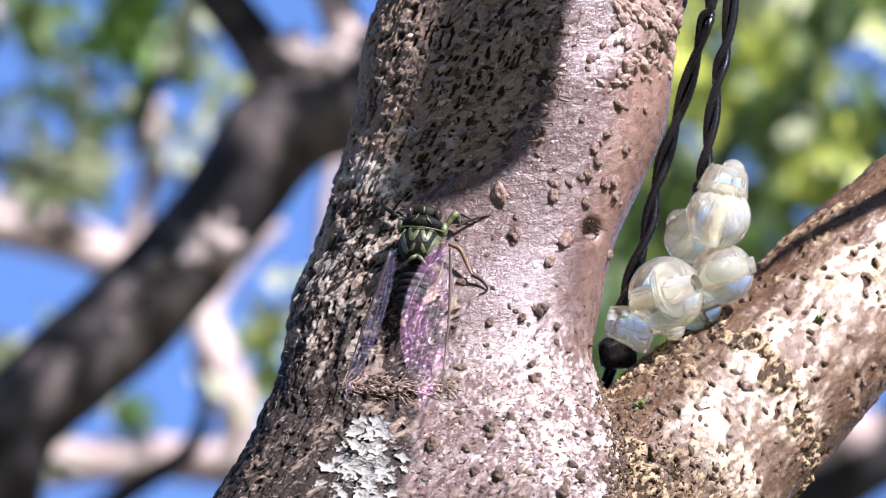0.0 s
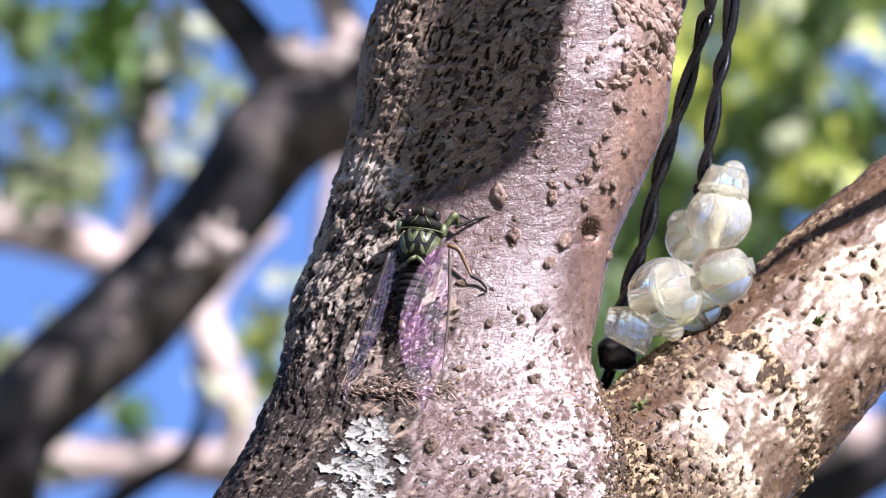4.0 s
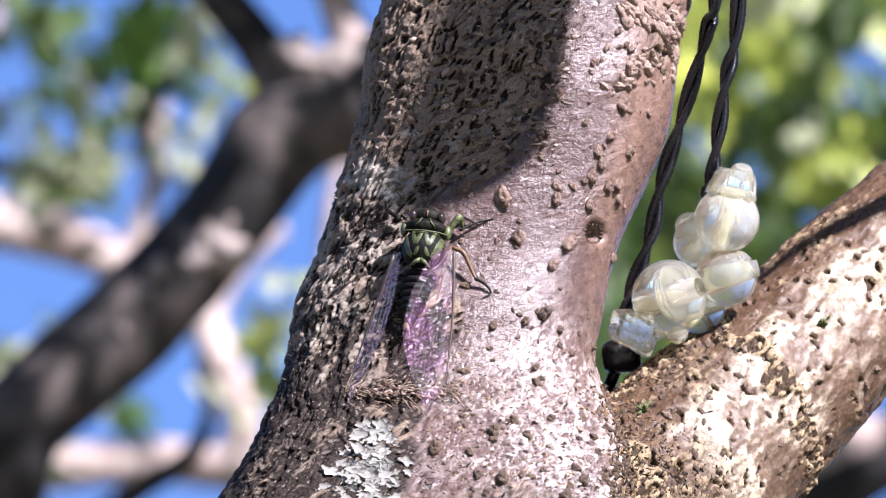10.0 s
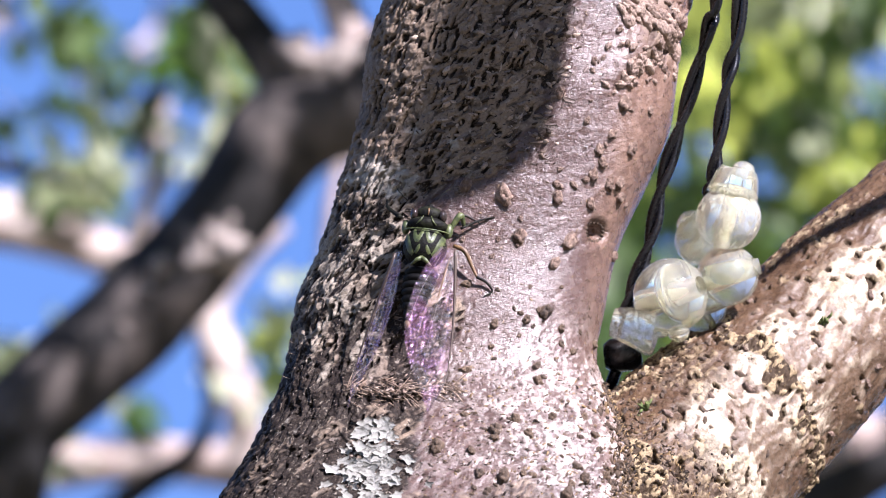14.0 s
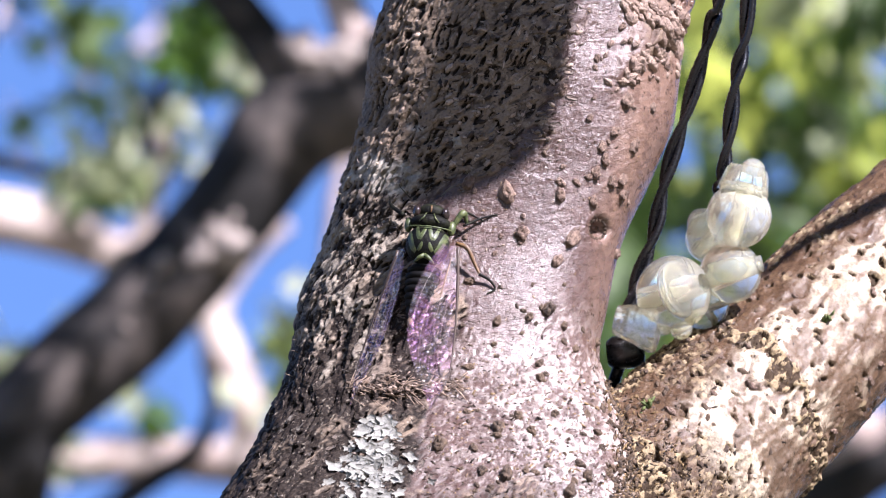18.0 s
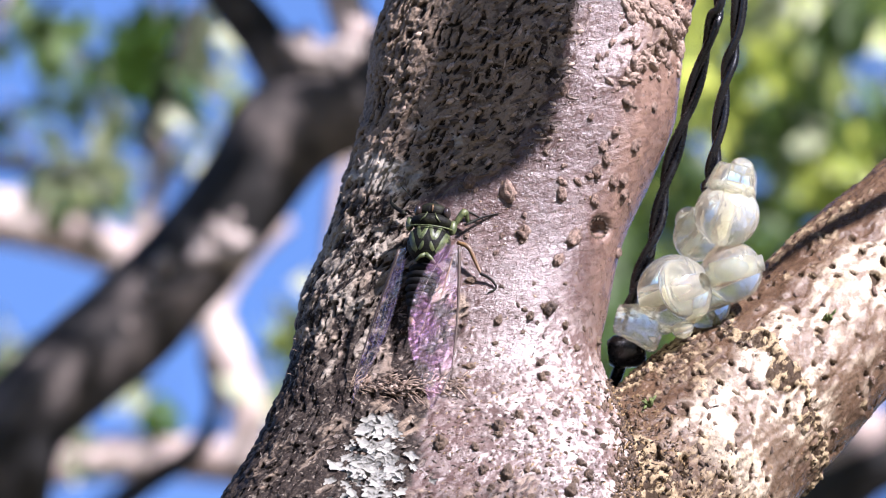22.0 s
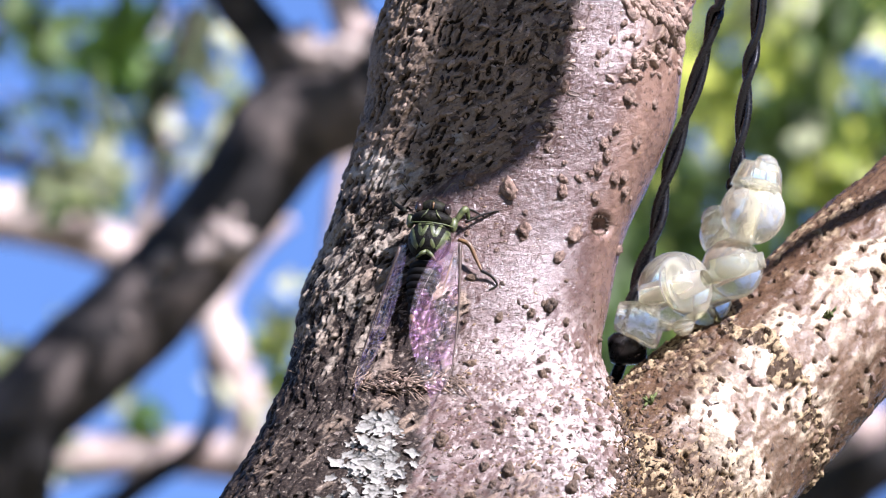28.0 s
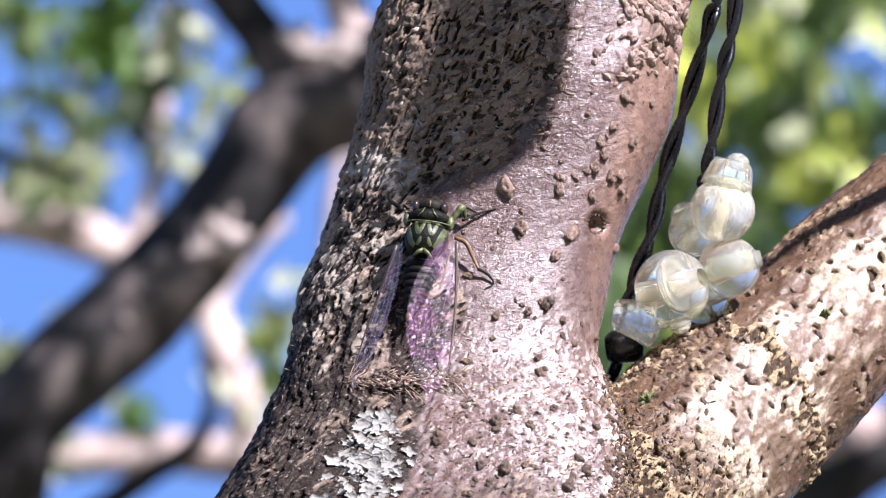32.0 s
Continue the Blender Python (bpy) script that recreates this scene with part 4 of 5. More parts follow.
for k in (-1, 1):
    part("marking", dome_patch([(0.25 * k, 10.9, 0.3), (0.6 * k, 9.6, 0.45), (1.1 * k, 8.2, 0.5), (1.7 * k, 7.3, 0.55), (2.3 * k, 8.3, 0.5), (2.7 * k, 9.8, 0.35), (2.9 * k, 10.5, 0.2)]), GREEN, cicada, "green curved marking")
    part("marking", dome_patch([(4.7 * k, 9.6, 0.25), (4.5 * k, 8.2, 0.55), (4.0 * k, 6.6, 0.65), (3.3 * k, 5.3, 0.5), (2.4 * k, 4.4, 0.3)]), GREEN, cicada, "green curved marking")
    part("marking", dome_patch([(0.9 * k, 6.3, 0.2), (1.3 * k, 5.4, 0.45), (1.9 * k, 4.6, 0.3)]), GREEN, cicada, "green spot")
    part("cross_arm", tube([mm(0, 3.6, 7.0), mm(1.2 * k, 3.0, 7.1), mm(2.6 * k, 2.1, 6.2)], [0.55 * MM, 0.5 * MM, 0.25 * MM], 10), GREEN, cicada, "pale green raised cross")
part("head_marking", tube([mm(0, 15.9, 5.6), mm(0.1, 14.8, 6.6), mm(0.1, 13.7, 6.6)], [0.15 * MM, 0.3 * MM, 0.15 * MM], 8), OCHRE, cicada)

for i in range(8):
    w = (4.4, 4.4, 4.2, 3.9, 3.4, 2.8, 2.1, 1.4)[i]
    part("abdomen_segment", moved(ball(w * MM, 1.4 * MM, w * 0.62 * MM, rows=14, seg=24), pose(-0.22 * i * MM, (1.4 - 1.5 * i) * MM, 3.0 * MM - 0.1 * i * MM)), BELLY, cicada)
part("abdomen_tip", ball(0.9 * MM, 1.1 * MM, 0.9 * MM, mm(-1.9, -10.2, 2.4)), OCHRE, cicada, "ochre abdomen tip")


# the body is slim
for ob in cicada.children:
    ob.data.transform(Matrix.Translation((0, 0.55 * MM, 0)) @ Matrix.Diagonal((0.66 if ob.name.split(".")[0] in ("head", "eye", "frons") else 0.79, 0.93, 1, 1)))


def leg(name, pts, rr, mat, label):
    part(name, tube(smooth_line([INV @ p for p in pts], 16), list(np.interp(np.linspace(0, 1, 16), np.linspace(0, 1, len(rr)), rr) * MM), 8), mat, cicada, label)


def near_bark(x, y, lift):
    p, q = on_trunk(x, y)
    return p + q * lift * MM


leg("leg", [near_bark(792, 418, 2.5), near_bark(812, 392, 3.0), near_bark(818, 408, 1.6)], (0.5, 0.75, 0.3), GREEN, "green fore thigh")
leg("leg", [near_bark(812, 412, 2.0), near_bark(838, 398, 1.2), near_bark(858, 390, 0.4), near_bark(872, 387, 0.2)], (0.28, 0.25, 0.18, 0.1), SHELL, "dark fore shin")
leg("leg", [near_bark(806, 388, 1.4), near_bark(822, 388, 1.2), near_bark(846, 400, 0.6)], (0.3, 0.25, 0.15), SHELL, "dark feeler-like shin")
leg("leg", [near_bark(800, 445, 3.0), near_bark(818, 455, 3.4), near_bark(830, 478, 2.4), near_bark(840, 498, 1.6)], (0.42, 0.48, 0.36, 0.24), OCHRE, "ochre hind thigh")
leg("leg", [near_bark(838, 496, 1.7), near_bark(856, 504, 1.0), near_bark(866, 518, 0.5), near_bark(852, 526, 0.3)], (0.35, 0.28, 0.2, 0.12), SHELL, "dark hind shin")
leg("leg", [near_bark(712, 392, 2.0), near_bark(690, 372, 1.2), near_bark(684, 356, 0.3)], (0.5, 0.35, 0.15), SHELL, "dark fore leg")
leg("antenna", [near_bark(730, 366, 4.0), near_bark(716, 348, 3.6), near_bark(706, 338, 3.0)], (0.14, 0.09, 0.04), SHELL, "thin dark antenna")
leg("antenna", [near_bark(776, 366, 4.0), near_bark(790, 350, 3.6), near_bark(800, 344, 3.0)], (0.14, 0.09, 0.04), SHELL, "thin dark antenna")

WL, WW = 34.5, 11.6


def chord(v):
    """Front and rear edge of the wing at v of its length, in mm."""
    lead = -1.1 * math.sin(math.pi * min(1, v * 1.05)) + 3.6 * max(0, v - 0.72) ** 1.5 * 7
    rear = WW * (0.10 + 0.90 * math.sin(math.pi * min(1.0, 0.06 + v * 0.86)) ** 0.8)
    if v > 0.55:
        rear = lead + (rear - lead) * math.sqrt(max(0.0, 1 - ((v - 0.55) / 0.45) ** 2.4))
    return lead, max(rear, lead + 0.02)


def wing_place(u, v, k):
    a, b = chord(v)
    x = a + (b - a) * u
    return mm(x * k, v * WL, 0.5 * math.sin(u * 3.0) * math.sin(v * 3.0) + 0.10 * math.sin(u * 26) * (1 - v))


def build_wing(name, k, parent):
    rows, cols = 46, 18
    verts = [wing_place(c / (cols - 1), r / (rows - 1), k) for r in range(rows) for c in range(cols)]
    w = part(name, (verts, grid_faces(rows, cols, False)), WING, parent, "clear pleated wing with a rosy sheen")
    part("leading_vein", tube([wing_place(0.0, v, k) for v in np.linspace(0, 0.9, 24)], list(np.linspace(0.36, 0.08, 24) * MM), 8), DARK_VEIN, w, "dark brown front edge")
    for lo, hi, v0, v1 in ((0.05, 0.18, 0.02, 0.93), (0.12, 0.40, 0.04, 0.95), (0.25, 0.62, 0.10, 0.93), (0.45, 0.85, 0.12, 0.84), (0.7, 0.97, 0.06, 0.62)):
        part("vein", tube([wing_place(lo + (hi - lo) * t, v0 + (v1 - v0) * t, k) for t in np.linspace(0, 1, 16)], list(np.linspace(0.034, 0.016, 16) * MM), 6), VEIN, w)
    for u0, u1, v in ((0.1, 0.3, 0.52), (0.25, 0.5, 0.62), (0.45, 0.75, 0.60), (0.5, 0.72, 0.44), (0.3, 0.5, 0.78)):
        part("vein", tube([wing_place(u0 + (u1 - u0) * t, v + 0.05 * t, k) for t in np.linspace(0, 1, 7)], 0.032 * MM, 6), VEIN, w)
    if k < 0:
        part("wing_patch", [tube([wing_place(0.3 + 0.1 * t, 0.05 + 0.26 * t, k) + mm(0, 0, -0.3) for t in np.linspace(0, 1, 10)], list(np.array([0.1, 0.25, 0.35, 0.4, 0.45, 0.5, 0.5, 0.4, 0.3, 0.1]) * MM), 8, squash=0.3)][0], OCHRE, w, "ochre base streak")
    return w


wing_right = build_wing("wing", -1, cicada)
wing_left = build_wing("wing", 1, cicada)
HINGE_R, HINGE_L = c_at(802, 445, 262), c_at(697, 450, 240)


def wing_pose(hinge, v, u, k):
    """A wing at its hinge, v along its length and u from its front edge to its rear edge, both by the plan's axes."""
    r = INV.to_3x3()
    y = (r @ Vector(v)).normalized()
    x = r @ Vector(u)
    x = (x - y * x.dot(y)).normalized() * k
    m = Matrix((x, y, x.cross(y))).transposed().to_4x4()
    m.translation = hinge
    return m


RIGHT = {"rest": ((-0.085, -0.965, 0.22), (-0.74, 0.1, 0.67)), "open": ((0.27, -0.57, 0.77), (-0.97, -0.2, 0.15)), "spread": ((0.24, -0.86, 0.45), (-0.95, -0.2, 0.15)),
         "half": ((0.0, -0.97, 0.22), (-0.97, 0.0, 0.2)), "lift": ((-0.03, -0.98, 0.15), (-0.5, 0.0, 0.86)),
         "swing": ((0.17, -0.95, 0.25), (-0.4, -0.05, 0.9))}
LEFT = {"rest": ((-0.31, -0.91, 0.28), (0.35, 0.24, 0.9)), "open": ((-0.64, -0.45, 0.62), (0.4, -0.85, -0.2)), "spread": ((-0.66, -0.4, 0.63), (0.35, -0.88, -0.2)),
        "half": ((-0.28, -0.88, 0.35), (0.5, -0.1, 0.85)), "lift": ((-0.2, -0.96, 0.12), (0.3, 0.0, 0.95)),
        "swing": ((-0.48, -0.76, 0.44), (0.25, 0.2, 0.95))}
FLICKS = [(0, "rest"), (11.6, "rest"), (11.7, "swing"), (11.8, "swing"), (11.9, "rest"), (12.2, "rest"), (12.3, "half"), (12.4, "half"), (12.5, "lift"),
          (12.6, "lift"), (12.7, "rest"), (13.033, "rest"), (13.1, "half"), (13.2, "half"), (13.3, "lift"), (13.4, "rest"), (19.8, "rest"), (19.867, "half"), (19.9, "open"), (20.0, "open"),
          (20.033, "half"), (20.1, "rest"), (20.6, "rest"), (20.7, "swing"), (20.8, "swing"), (20.9, "rest"), (21.4, "rest"), (21.5, "swing"), (21.6, "swing"), (21.7, "rest"), (28.2, "rest"), (28.3, "half"), (28.4, "half"), (28.5, "lift"), (28.6, "lift"), (28.7, "rest"), (29.05, "rest"), (29.1, "spread"), (29.2, "spread"), (29.267, "half"), (29.3, "rest"), (32, "rest")]
# how the wind carries the leaves: seconds, across and down on the plan
WIND = [(0, 0, -5), (1.5, -14, 0), (3, -35, 17), (5.5, -32, -7), (7, 0, -15), (8.5, 19, -7), (10, 14, 17), (11.5, 42, 40), (13, 65, 32), (14.5, 118, 30),
        (17, 122, 25), (19, 60, 32), (21, 0, 50), (23, 10, 53), (25, 40, 48), (28, -32, 35), (30, -45, 28), (32, -50, 20)]
SWING = [(0, -10.7), (1, -15.4), (2, -15.5), (3, -13.0), (3.5, -10.0), (5.5, -3.0), (6, -1.5), (7, 0.1), (8, 2.0), (9, 0.0), (10, -1.5),
         (11, -1.5), (12, -1.5), (13, -4.6), (14, -0.7), (14.5, 3.0), (16.5, 9.7), (17, 12.2), (18, 12.9), (19, 9.8), (20, 3.9), (21, -5.6),
         (22, -10.7), (23, -15.3), (24, -13.8), (25, -3.4), (25.5, 6.2), (27.5, 32.0), (28, 34.0), (29, 32.1), (30, 19.9), (31, 4.6), (32, -13.9)]


# ---- pieces of the bark ----
rng = random.Random(5)


def lump_mesh(name, material, seed, sx, sy, sz, pit):
    """A small crusty knob, its z axis outward, with a dimple where pit is set."""
    def wobble(v):
        q = v.normalized() * 2.1 + Vector((seed * 3.7, seed, 0))
        k = 1 + (0.28 if pit else 0.5) * noise.noise(q) + (0.5 if pit else 0.3) * noise.noise(q * 3.1)
        d = v.normalized()
        return k * (1 - pit * math.exp(-((d.x ** 2 * 2.5 + d.y ** 2) / 0.3)) * (d.z > 0))
    v, f = ball(sx, sy, sz, rows=10, seg=15, wobble=wobble)
    return mesh_of(name, v, f, material)


def scale_mesh(name, material, seed, lobes=7, curl=0.35, thick=0.10, frill=0.12):
    """A thin curled scale with a lobed rim, one unit across."""
    verts, faces, seg = [], [], 16
    for layer in (0, 1):
        for j, rad in enumerate((0.12, 0.6, 1.0)):
            for i in range(seg):
                a = 2 * math.pi * i / seg
                k = rad * (1 + 0.28 * noise.noise(Vector((math.cos(a) * 1.3 + seed, math.sin(a) * 1.3, seed * 2.3))) + (frill * math.cos(lobes * a + seed) if j == 2 else 0))
                z = curl * rad ** 2 * (0.6 + 0.7 * noise.noise(Vector((math.cos(a) * 1.7, math.sin(a) * 1.7 + seed, 4)))) - thick * layer
                verts.append((0.5 * k * math.cos(a), 0.5 * k * math.sin(a), 0.5 * z))
    for layer in (0, 1):
        o = layer * 3 * seg
        for j in range(2):
            for i in range(seg):
                q = (o + j * seg + i, o + j * seg + (i + 1) % seg, o + (j + 1) * seg + (i + 1) % seg, o + (j + 1) * seg + i)
                faces.append(tuple(reversed(q)) if layer == 0 else q)
        c = tuple(o + i for i in range(seg))
        faces.append(c if layer == 0 else tuple(reversed(c)))
    for i in range(seg):
        faces.append((2 * seg + i, 2 * seg + (i + 1) % seg, 5 * seg + (i + 1) % seg, 5 * seg + i))
    return mesh_of(name, verts, faces, material)


KNOBS = [lump_mesh("lenticel", CORK, i, 1, 0.85, 1.25, 0.55) for i in range(7)]
DARK_KNOBS = [lump_mesh("lenticel", CRUMB, 60 + i, 1, 0.85, 1.25, 0.6) for i in range(6)]
LUMPS = [lump_mesh("bark_lump", CRUMB, 20 + i, 1, 0.62, 0.55, 0.0) for i in range(7)]
RIDGES = [lump_mesh("bark_lump", RIDGE, 40 + i, 1, 0.7, 0.8, 0.0) for i in range(6)]
SCALES = [scale_mesh("bark_flake", FLAKE, 3 + i, 5, 0.3, 0.14) for i in range(8)]
LOBES = [scale_mesh("lichen_lobe", LICHEN, 30 + i, 4 + i % 3, 0.6, 0.05, 0.26) for i in range(8)]


def piece(me, parent, at, out, turn, sx, sy, sz, sink=0.0, base=Matrix()):
    """A piece set on a surface: its long side turned by turn from level."""
    level = Vector((1, 0, 0)) - out * out.x
    m = axis_pose(at - out * sink * U, out, level if level.length > 0.05 else Vector((0, 1, 0)))
    ob = new(me.name.split(".")[0], me)
    ob.parent = parent
    ob.matrix_local = base @ m @ Matrix.Rotation(turn, 4, "Z") @ Matrix.Diagonal((sx * U, sy * U, sz * U, 1))
    return ob


def on_trunk_many(x, y):
    c, r = trunk_ring(y)
    a = np.arccos(np.clip((x - c) / r, -0.985, 0.985))
    r2 = r + trunk_relief(x, y, a * 270)[0]
    p = np.column_stack([(c + r2 * np.cos(a) - 784) * U, (441 - y) * U, (r2 * bulge(a, y) + trunk_back(y)) * U])
    return p, outward(a, y)


def scatter(name, kinds, material, parent, p, o, size, label, seed, tip=0.35, slant=0.4):
    """Crumbs too small to pick apart, strewn over a surface in one mesh."""
    r = np.random.default_rng(seed)
    verts, faces, base = [], [], 0
    bank = []
    for me in kinds:
        v = np.zeros(len(me.vertices) * 3)
        me.vertices.foreach_get("co", v)
        bank.append((v.reshape(-1, 3), [list(q.vertices) for q in me.polygons]))
    for i in range(len(p)):
        z = o[i] + r.normal(0, tip, 3)
        z /= np.linalg.norm(z)
        a = slant + r.normal(0, 0.6)
        x = np.array([math.cos(a), math.sin(a), 0.0])
        x = x - z * (x @ z)
        x /= np.linalg.norm(x)
        k = size[i] * U * np.array([r.uniform(1.0, 1.8), r.uniform(0.6, 1.0), r.uniform(0.7, 1.2)])
        v, f = bank[r.integers(len(bank))]
        verts.append(p[i] + (v * k) @ np.array([x, np.cross(z, x), z]))
        faces += [[q + base for q in face] for face in f]
        base += len(v)
    ob = part(name, mesh_of(name, np.concatenate(verts), faces, material), material, parent, label)
    return tagged(ob, kind="stuff")


def small_lump(seed):
    def wobble(v):
        return 1 + 0.9 * noise.noise(v.normalized() * 1.9 + Vector((seed, 0, 0)))
    v, f = ball(1, 0.7, 0.6, rows=4, seg=6, wobble=wobble)
    return mesh_of("crumb", v, f, BITS)


def small_flake(seed):
    r = random.Random(seed)
    ring_v = [(math.cos(a) * r.uniform(0.7, 1.2), math.sin(a) * r.uniform(0.4, 0.8), r.uniform(-0.15, 0.35)) for a in np.linspace(0, 2 * math.pi, 7)[:-1]]
    v = ring_v + [(x * 0.9, y * 0.9, z - 0.3) for x, y, z in ring_v] + [(0, 0, 0.12)]
    f = [(i, (i + 1) % 6, 12) for i in range(6)] + [(i + 6, (i + 1) % 6 + 6, (i + 1) % 6, i) for i in range(6)] + [tuple(range(11, 5, -1))]
    return mesh_of("crumb", v, f, BITS, flat=True)


GRIT = [small_lump(i) for i in range(5)]
CHIPS = [small_flake(i) for i in range(8)]
nrng = np.random.default_rng(77)


def on_branch_many(s, a):
    x, y, z, r = curve_at(AXIS, s).T
    d = curve_at(AXIS, s + 0.02)[:, :3] - curve_at(AXIS, s - 0.02)[:, :3]
    d = d * np.array([1, -1, 1])
    d /= np.linalg.norm(d, axis=1)[:, None]
    up = np.cross(np.array([0.0, 0.0, 1.0]), d)
    up /= np.linalg.norm(up, axis=1)[:, None]
    out = np.cross(d, up)
    out *= np.sign(out[:, 2])[:, None]
    o = up * np.sin(a)[:, None] + out * np.cos(a)[:, None]
    r = (r + branch_relief(s, a)[0]) * U
    return np.column_stack([(x - 784) * U, (441 - y) * U, z * U]) + o * r[:, None], o


def spread_on_trunk(n, test, x0, x1, y0, y1):
    x, y = nrng.uniform(x0, x1, n * 8), nrng.uniform(y0, y1, n * 8)
    c, r = trunk_ring(y)
    ok = (np.abs(x - c) < 0.97 * r) & test(x, y)
    return x[ok][:n], y[ok][:n]


x, y = spread_on_trunk(1500, lambda x, y: x < rough_line(y) + nrng.normal(0, 22, len(x)), 380, 1060, -40, 900)
scatter("bark_grit", CHIPS, CHIP, trunk, *on_trunk_many(x, y), nrng.choice((1.4, 2, 2.6, 3.4), len(x)), "small lifted chips of grey bark", 1, 0.2)
x, y = spread_on_trunk(900, lambda x, y: (x > rough_line(y)) & (y > 640 + nrng.normal(0, 30, len(x))), 740, 1120, 560, 900)
scatter("bark_grit", CHIPS, BITS, trunk, *on_trunk_many(x, y), nrng.choice((1.6, 2.2, 3, 4), len(x)), "fine brown bark crumbs", 2, 0.2)
x, y = spread_on_trunk(1500, lambda x, y: x > rough_line(y), 740, 1215, -30, 900)
scatter("bark_grit", CHIPS, BITS, trunk, *on_trunk_many(x, y), nrng.choice((0.9, 1.3, 1.8, 2.6), len(x)), "fine brown bark crumbs", 6, 0.3)
y = nrng.uniform(680, 900, 1300)
x = np.interp(y, (680, 760, 900), (1076, 1106, 1092)) + nrng.normal(4, 20, len(y))
x = np.minimum(x, 1116)
scatter("fork_grit", CHIPS + GRIT[:2], BITS, trunk, *on_trunk_many(x, y), nrng.choice((2, 3, 4, 6), len(x)), "crumbling brown bark in the fork", 3, 0.8)
n = 1900
bs, ba = nrng.uniform(0.85, 4.4, n), nrng.uniform(-1.2, 1.5, n)
band = np.exp(-((bs - 2.38 - 0.08 * ba) / 0.2) ** 2) + smooth(1.55, 1.15, bs) + 0.9 * smooth(0.7, 1.1, ba) * smooth(3.6, 2.4, bs) + 0.15 * smooth(-0.55, -0.9, ba) + 0.03
keep = nrng.uniform(0, 1, n) < band
bs, ba = bs[keep], ba[keep]
scatter("branch_grit", CHIPS, BITS, branch, *on_branch_many(bs, ba), nrng.choice((1.2, 1.8, 2.5, 3.6), len(bs)), "crumbling brown bark bands", 4, 0.4, 0.9)

n = 1500
bs, ba = np.maximum(nrng.normal(1.05, 0.2, n), 0.7), nrng.uniform(-1.1, 1.4, n)
scatter("fork_grit", CHIPS + GRIT[:2], BITS, branch, *on_branch_many(bs, ba), nrng.choice((1.6, 2.4, 3.2, 4.6), n), "crumbling brown bark in the fork", 5, 0.8, 0.9)

x, y = spread_on_trunk(620, lambda x, y: (x < rough_line(y) + nrng.normal(0, 12, len(x))) & (x > 800 - y * 0.3 + nrng.normal(0, 50, len(x))), 640, 1040, -40, 310)
scatter("bark_grit", CHIPS + [small_lump(30 + i) for i in range(6)], TAN_BITS, trunk, *on_trunk_many(x, y), nrng.choice((2.5, 3.5, 5, 7), len(x)), "coarse tan lumps of old bark", 8, 0.9, 0.6)

# knobs that stand out on the smooth skin
for x, y, r in ((1099, 186, 12), (983, 352, 10), (1040, 362, 9), (1092, 352, 9), (1074, 330, 10), (1046, 312, 10), (1080, 240, 9), (1112, 270, 9),
                (1056, 268, 9), (914, 420, 12), (1000, 430, 12), (974, 468, 10), (958, 552, 14), (926, 566, 9), (986, 582, 8), (1004, 622, 8),
                (1084, 455, 9), (985, 166, 9), (888, 348, 15), (820, 330, 11), (869, 756, 13), (902, 737, 10), (925, 762, 10), (769, 785, 15), (965, 734, 9), (884, 837, 14),
                (843, 830, 10), (991, 867, 13), (1025, 841, 12), (1043, 611, 8), (943, 648, 9), (829, 793, 9), (1008, 424, 9), (1117, 262, 9), (1091, 326, 10), (1062, 290, 9)):
    p, o = on_trunk(x, y)
    piece(rng.choice(KNOBS if y < 500 else DARK_KNOBS), trunk, p, o, rng.uniform(-0.6, 0.6) + 1.57, r * (1.3 if y < 500 else 1.05), r * (1.1 if y < 500 else 0.9), r, 1)
count = 0
while count < 95:
    x, y = rng.uniform(800, 1190), rng.uniform(-20, 890)
    c, r = (float(v[0]) for v in trunk_ring(y))
    if x < float(rough_line(y)) + 20 or abs(x - c) > 0.93 * r or (y < 640 and rng.random() < 0.62):
        continue
    p, o = on_trunk(x, y)
    k = rng.choice((3.2, 4, 5, 6.5, 8))
    piece(rng.choice(KNOBS if y < 500 else DARK_KNOBS), trunk, p, o, rng.uniform(0, 3.1), k * 1.25, k, k * 0.9, 0.5)
    count += 1
# crusty ridge high on the trunk
for i in range(120):
    t = rng.random()
    x, y = 1115 + 85 * t + rng.gauss(0, 16), 5 + 120 * t * rng.uniform(0.4, 1.2) + rng.gauss(0, 12)
    p, o = on_trunk(x, y)
    k = rng.uniform(6, 13)
    piece(rng.choice(RIDGES), trunk, p, o, -0.75 + rng.gauss(0, 0.35), k * 1.35, k, k * 1.1, 2)
for i in range(46):
    x, y = 1130 + rng.gauss(0, 26), 120 + rng.gauss(0, 22)
    p, o = on_trunk(min(x, 1185), y)
    k = rng.uniform(4, 10)
    piece(rng.choice(RIDGES), trunk, p, o, rng.gauss(0, 0.8), k * 1.2, k, k * 1.2, 1)
# flakes of old bark
count = 0
while count < 220:
    y = rng.uniform(-20, 890)
    c, r = (float(v[0]) for v in trunk_ring(y))
    x = rng.uniform(c - 0.95 * r, float(rough_line(y)) + 15)
    if x > c + 0.9 * r:
        continue
    p, o = on_trunk(x, y)
    k = rng.uniform(6, 13)
    piece(rng.choice(SCALES), trunk, p, o, 0.45 + rng.gauss(0, 0.5), k * rng.uniform(1.2, 2.2), k * rng.uniform(0.6, 1.0), k * 1.7, 0.3)
    count += 1
# crumbled rim of the bored hole
for i in range(16):
    a = i / 16 * 2 * math.pi
    p, o = on_trunk(1052 + 16 * math.cos(a), 412 + 18 * math.sin(a))
    piece(rng.choice(LUMPS), trunk, p, o, a, rng.uniform(4, 7), rng.uniform(3, 5), 5, 0.0)
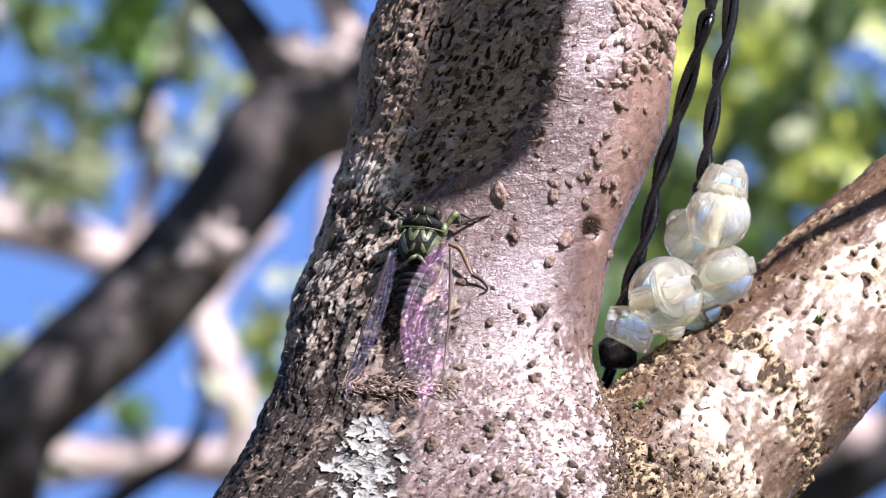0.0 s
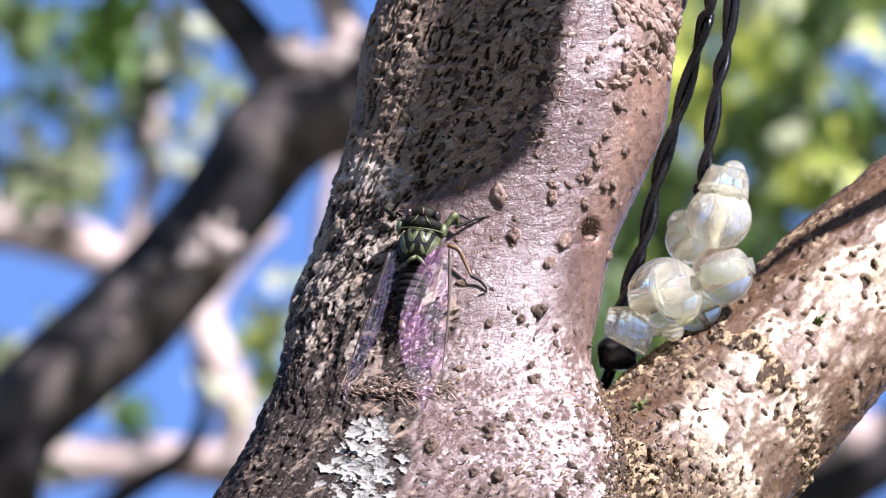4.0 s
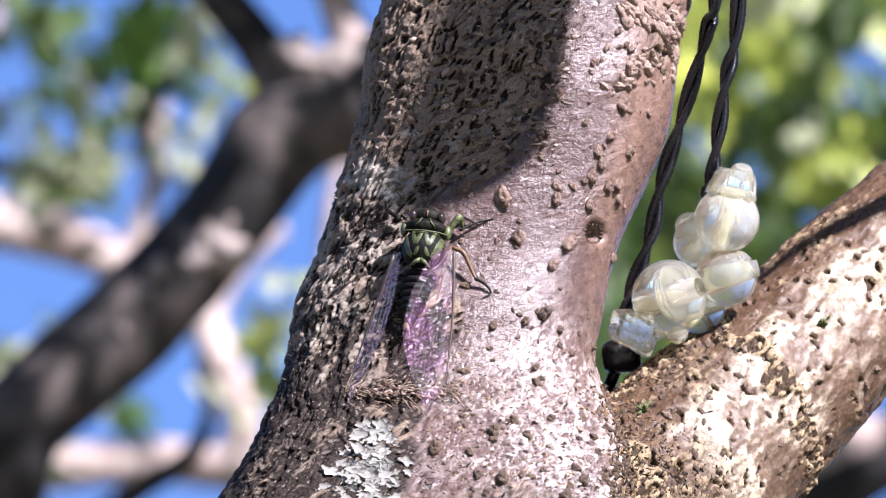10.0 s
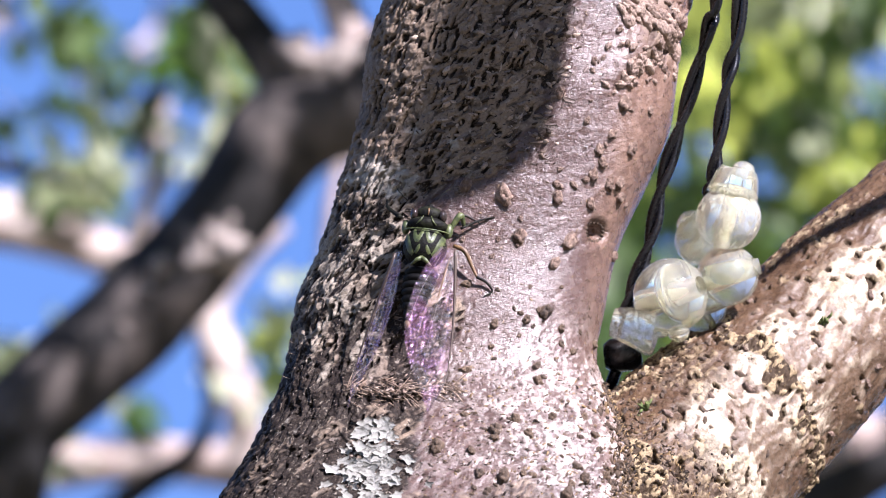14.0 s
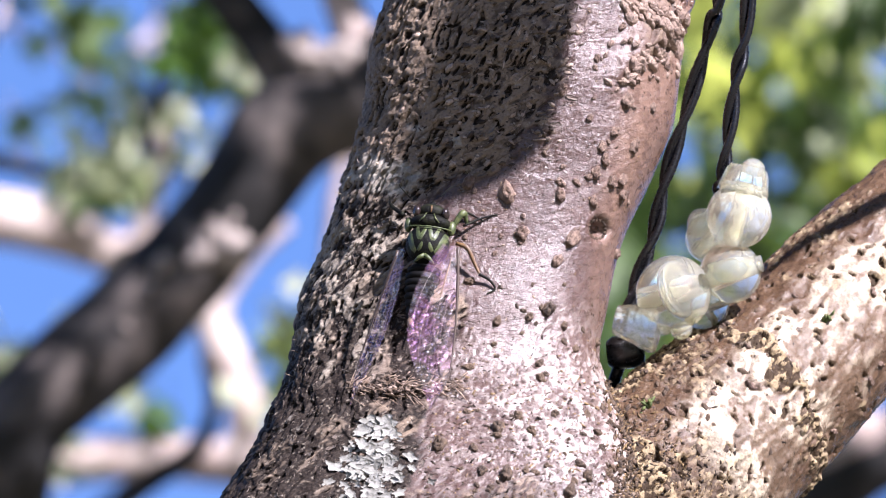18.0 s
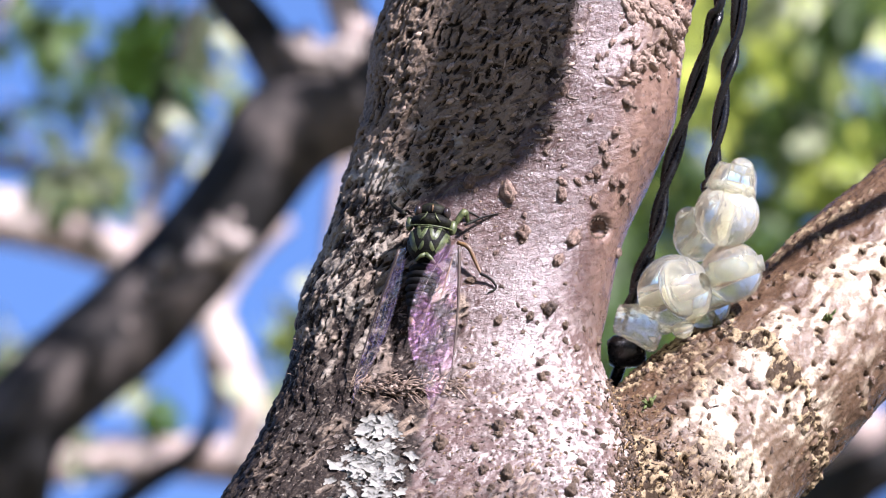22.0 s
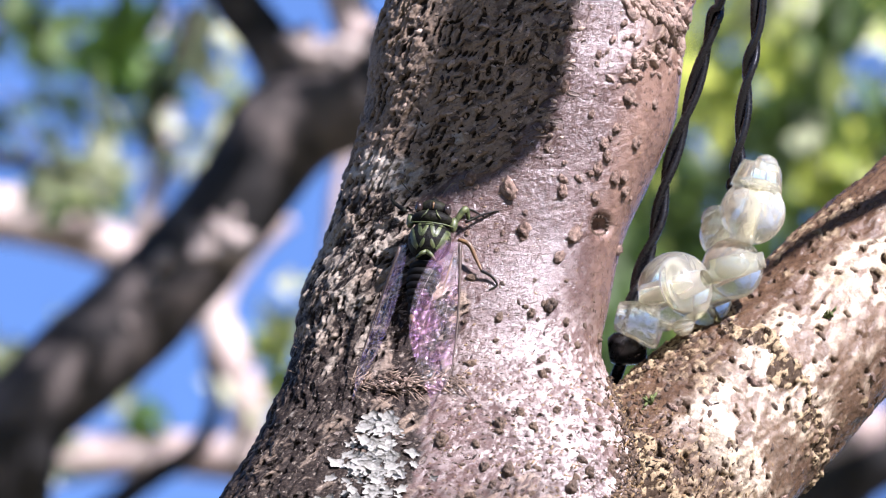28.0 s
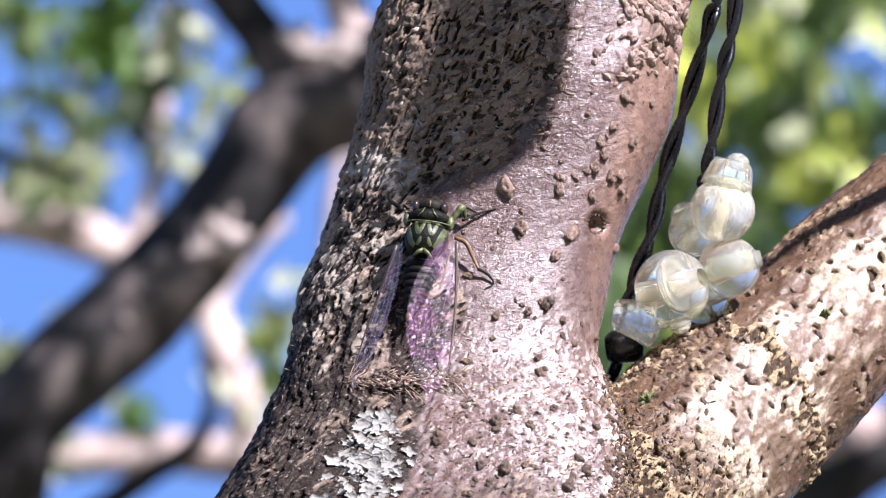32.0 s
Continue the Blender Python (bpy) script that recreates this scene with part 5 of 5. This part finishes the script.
# curled splinters and crumbs in the fibrous scar under the wings
for i in range(110):
    x, y = rng.uniform(612, 800), 688 + rng.gauss(0, 9)
    p, o = on_trunk(x, y)
    q, o2 = on_trunk(min(x + rng.uniform(8, 30), 850), y + rng.gauss(0, 12))
    part("splinter", tube([p + o * 1.0 * U, (p + q) / 2 + o * rng.uniform(1, 6) * U, q + o2 * rng.uniform(0, 4) * U], [0.8 * U, rng.uniform(0.7, 1.5) * U, 0.4 * U], 5), FIBRE, trunk)
n = 420
x, y = nrng.uniform(610, 810, n), 687 + nrng.normal(0, 8, n)
scatter("scar_grit", CHIPS + GRIT, TAN_BITS, trunk, *on_trunk_many(x, y), nrng.choice((1.5, 2.2, 3.2, 4.5), n), "frayed tan fibres of the scar", 9, 0.6, 0.0)
# crumbs in the fork and along the branch
for i in range(280):
    y = rng.uniform(690, 890)
    x = float(np.interp(y, (700, 760, 890), (1085, 1105, 1085))) + rng.gauss(8, 22)
    p, o = on_trunk(min(x, 1108), y)
    k = rng.uniform(2.5, 8)
    piece(rng.choice(LUMPS), trunk, p, (o + Vector((rng.gauss(0, 0.4), rng.gauss(0, 0.4), 0.2))).normalized(), rng.uniform(0, 3), k * 1.2, k, k, 0.0)
for i in range(28):
    p, o, d = on_branch(rng.uniform(1.0, 4.3), rng.uniform(-1.1, 1.25))
    k = rng.choice((3.5, 4.5, 5.5, 7, 9))
    piece(rng.choice(KNOBS), branch, p, o, rng.uniform(-1.2, -0.3), k * 1.4, k * 0.9, k * 0.9, 1.0)
for i in range(150):
    s0 = rng.uniform(0.95, 2.9)
    p, o, d = on_branch(s0, rng.uniform(0.75, 1.5) if rng.random() < 0.6 else rng.gauss(0.35, 0.5))
    k = rng.uniform(2.5, 7)
    piece(rng.choice(LUMPS + SCALES[:3]), branch, p, o, rng.uniform(0, 3), k * 1.5, k * 1.2, k, 0.0)

# stiff hairs along the shaded edge
for i in range(5):
    y = rng.uniform(60, 870)
    c, r = (float(v[0]) for v in trunk_ring(y))
    p, o = on_trunk(c - 0.96 * r, y)
    e = (o + Vector((-0.6, rng.uniform(-0.2, 0.7), 0))).normalized()
    part("hair", tube([p, p + e * rng.uniform(5, 10) * U, p + e * rng.uniform(12, 22) * U], [0.8 * U, 0.6 * U, 0.2 * U], 5), FIBRE, trunk)

# leafy lichen rosette low on the trunk
spot_l, out_l = on_trunk(660, 800)
LPOSE = axis_pose(spot_l, out_l, Vector((1, 0, 0)))
lichen = thing("lichen", VIEW @ LPOSE, "pale grey leafy lichen rosette growing on the bark", "lichen")
BACK = LPOSE.inverted()
for i in range(110):
    t = rng.random()
    x, y, k = 650 + rng.gauss(0, 22 + 26 * t) + 10 * t, 785 + 105 * t, rng.uniform(9, 24)
    tip = Vector((rng.gauss(0, 0.2), rng.uniform(-0.45, 0.1), 0))
    if i < 12:
        x, y, k, tip = 652 + rng.gauss(0, 24), 766 + rng.gauss(0, 10), rng.uniform(22, 36), Vector((0, -0.1, 0))
    p, o = on_trunk(x, y)
    o = (o + tip).normalized()
    piece(rng.choice(LOBES), lichen, p + o * rng.uniform(1, 6) * U, o, rng.uniform(-0.7, 0.7), k * 1.35, k * 0.8, k * 0.5, 0.0, BACK)

# moss tufts on the branch
for s0, a0, cnt in ((2.96, 0.12, 7), (1.05, 1.2, 12), (1.35, 0.75, 10), (2.55, 1.25, 8)):
    p, o, d = on_branch(s0, a0)
    tuft = thing("moss_tuft", VIEW @ Matrix.Translation(p), "small green moss tuft on the branch", "moss", "moss tufts")
    for i in range(cnt):
        e = (o + Vector((rng.gauss(0, 0.6), rng.gauss(0, 0.6), rng.gauss(0, 0.4)))).normalized()
        q = Vector((rng.gauss(0, 9), rng.gauss(0, 7), rng.gauss(0, 3))) * U
        part("moss_shoot", tube([q - o * 2 * U, q + e * 6 * U, q + e * 13 * U + Vector((0, 2 * U, 0))], [2.2 * U, 3.2 * U, 0.6 * U], 6), MOSS, tuft)


def motions():
    walk(wing_right, [(t, wing_pose(HINGE_R, *RIGHT[k], -1)) for t, k in FLICKS])
    walk(wing_left, [(t, wing_pose(HINGE_L, *LEFT[k], 1)) for t, k in FLICKS])
    times = [row[0] for row in WIND]
    for crown, share, late, k in swaying:
        rows = []
        for t in times:
            u = min(32.0, max(0.0, t - late))
            dx, dy = np.interp(u, times, [r[1] for r in WIND]), np.interp(u, times, [r[2] for r in WIND])
            rows.append((t, Matrix.Translation((dx * k * share, -dy * k * share, 0))))
        walk(crown, rows)
    drop = 388 + 1050
    walk(swinging, [(t, VIEW @ Matrix.Translation(PIVOT) @ Matrix.Rotation(math.atan2(dx, drop), 4, "Z")) for t, dx in SWING])


motions()
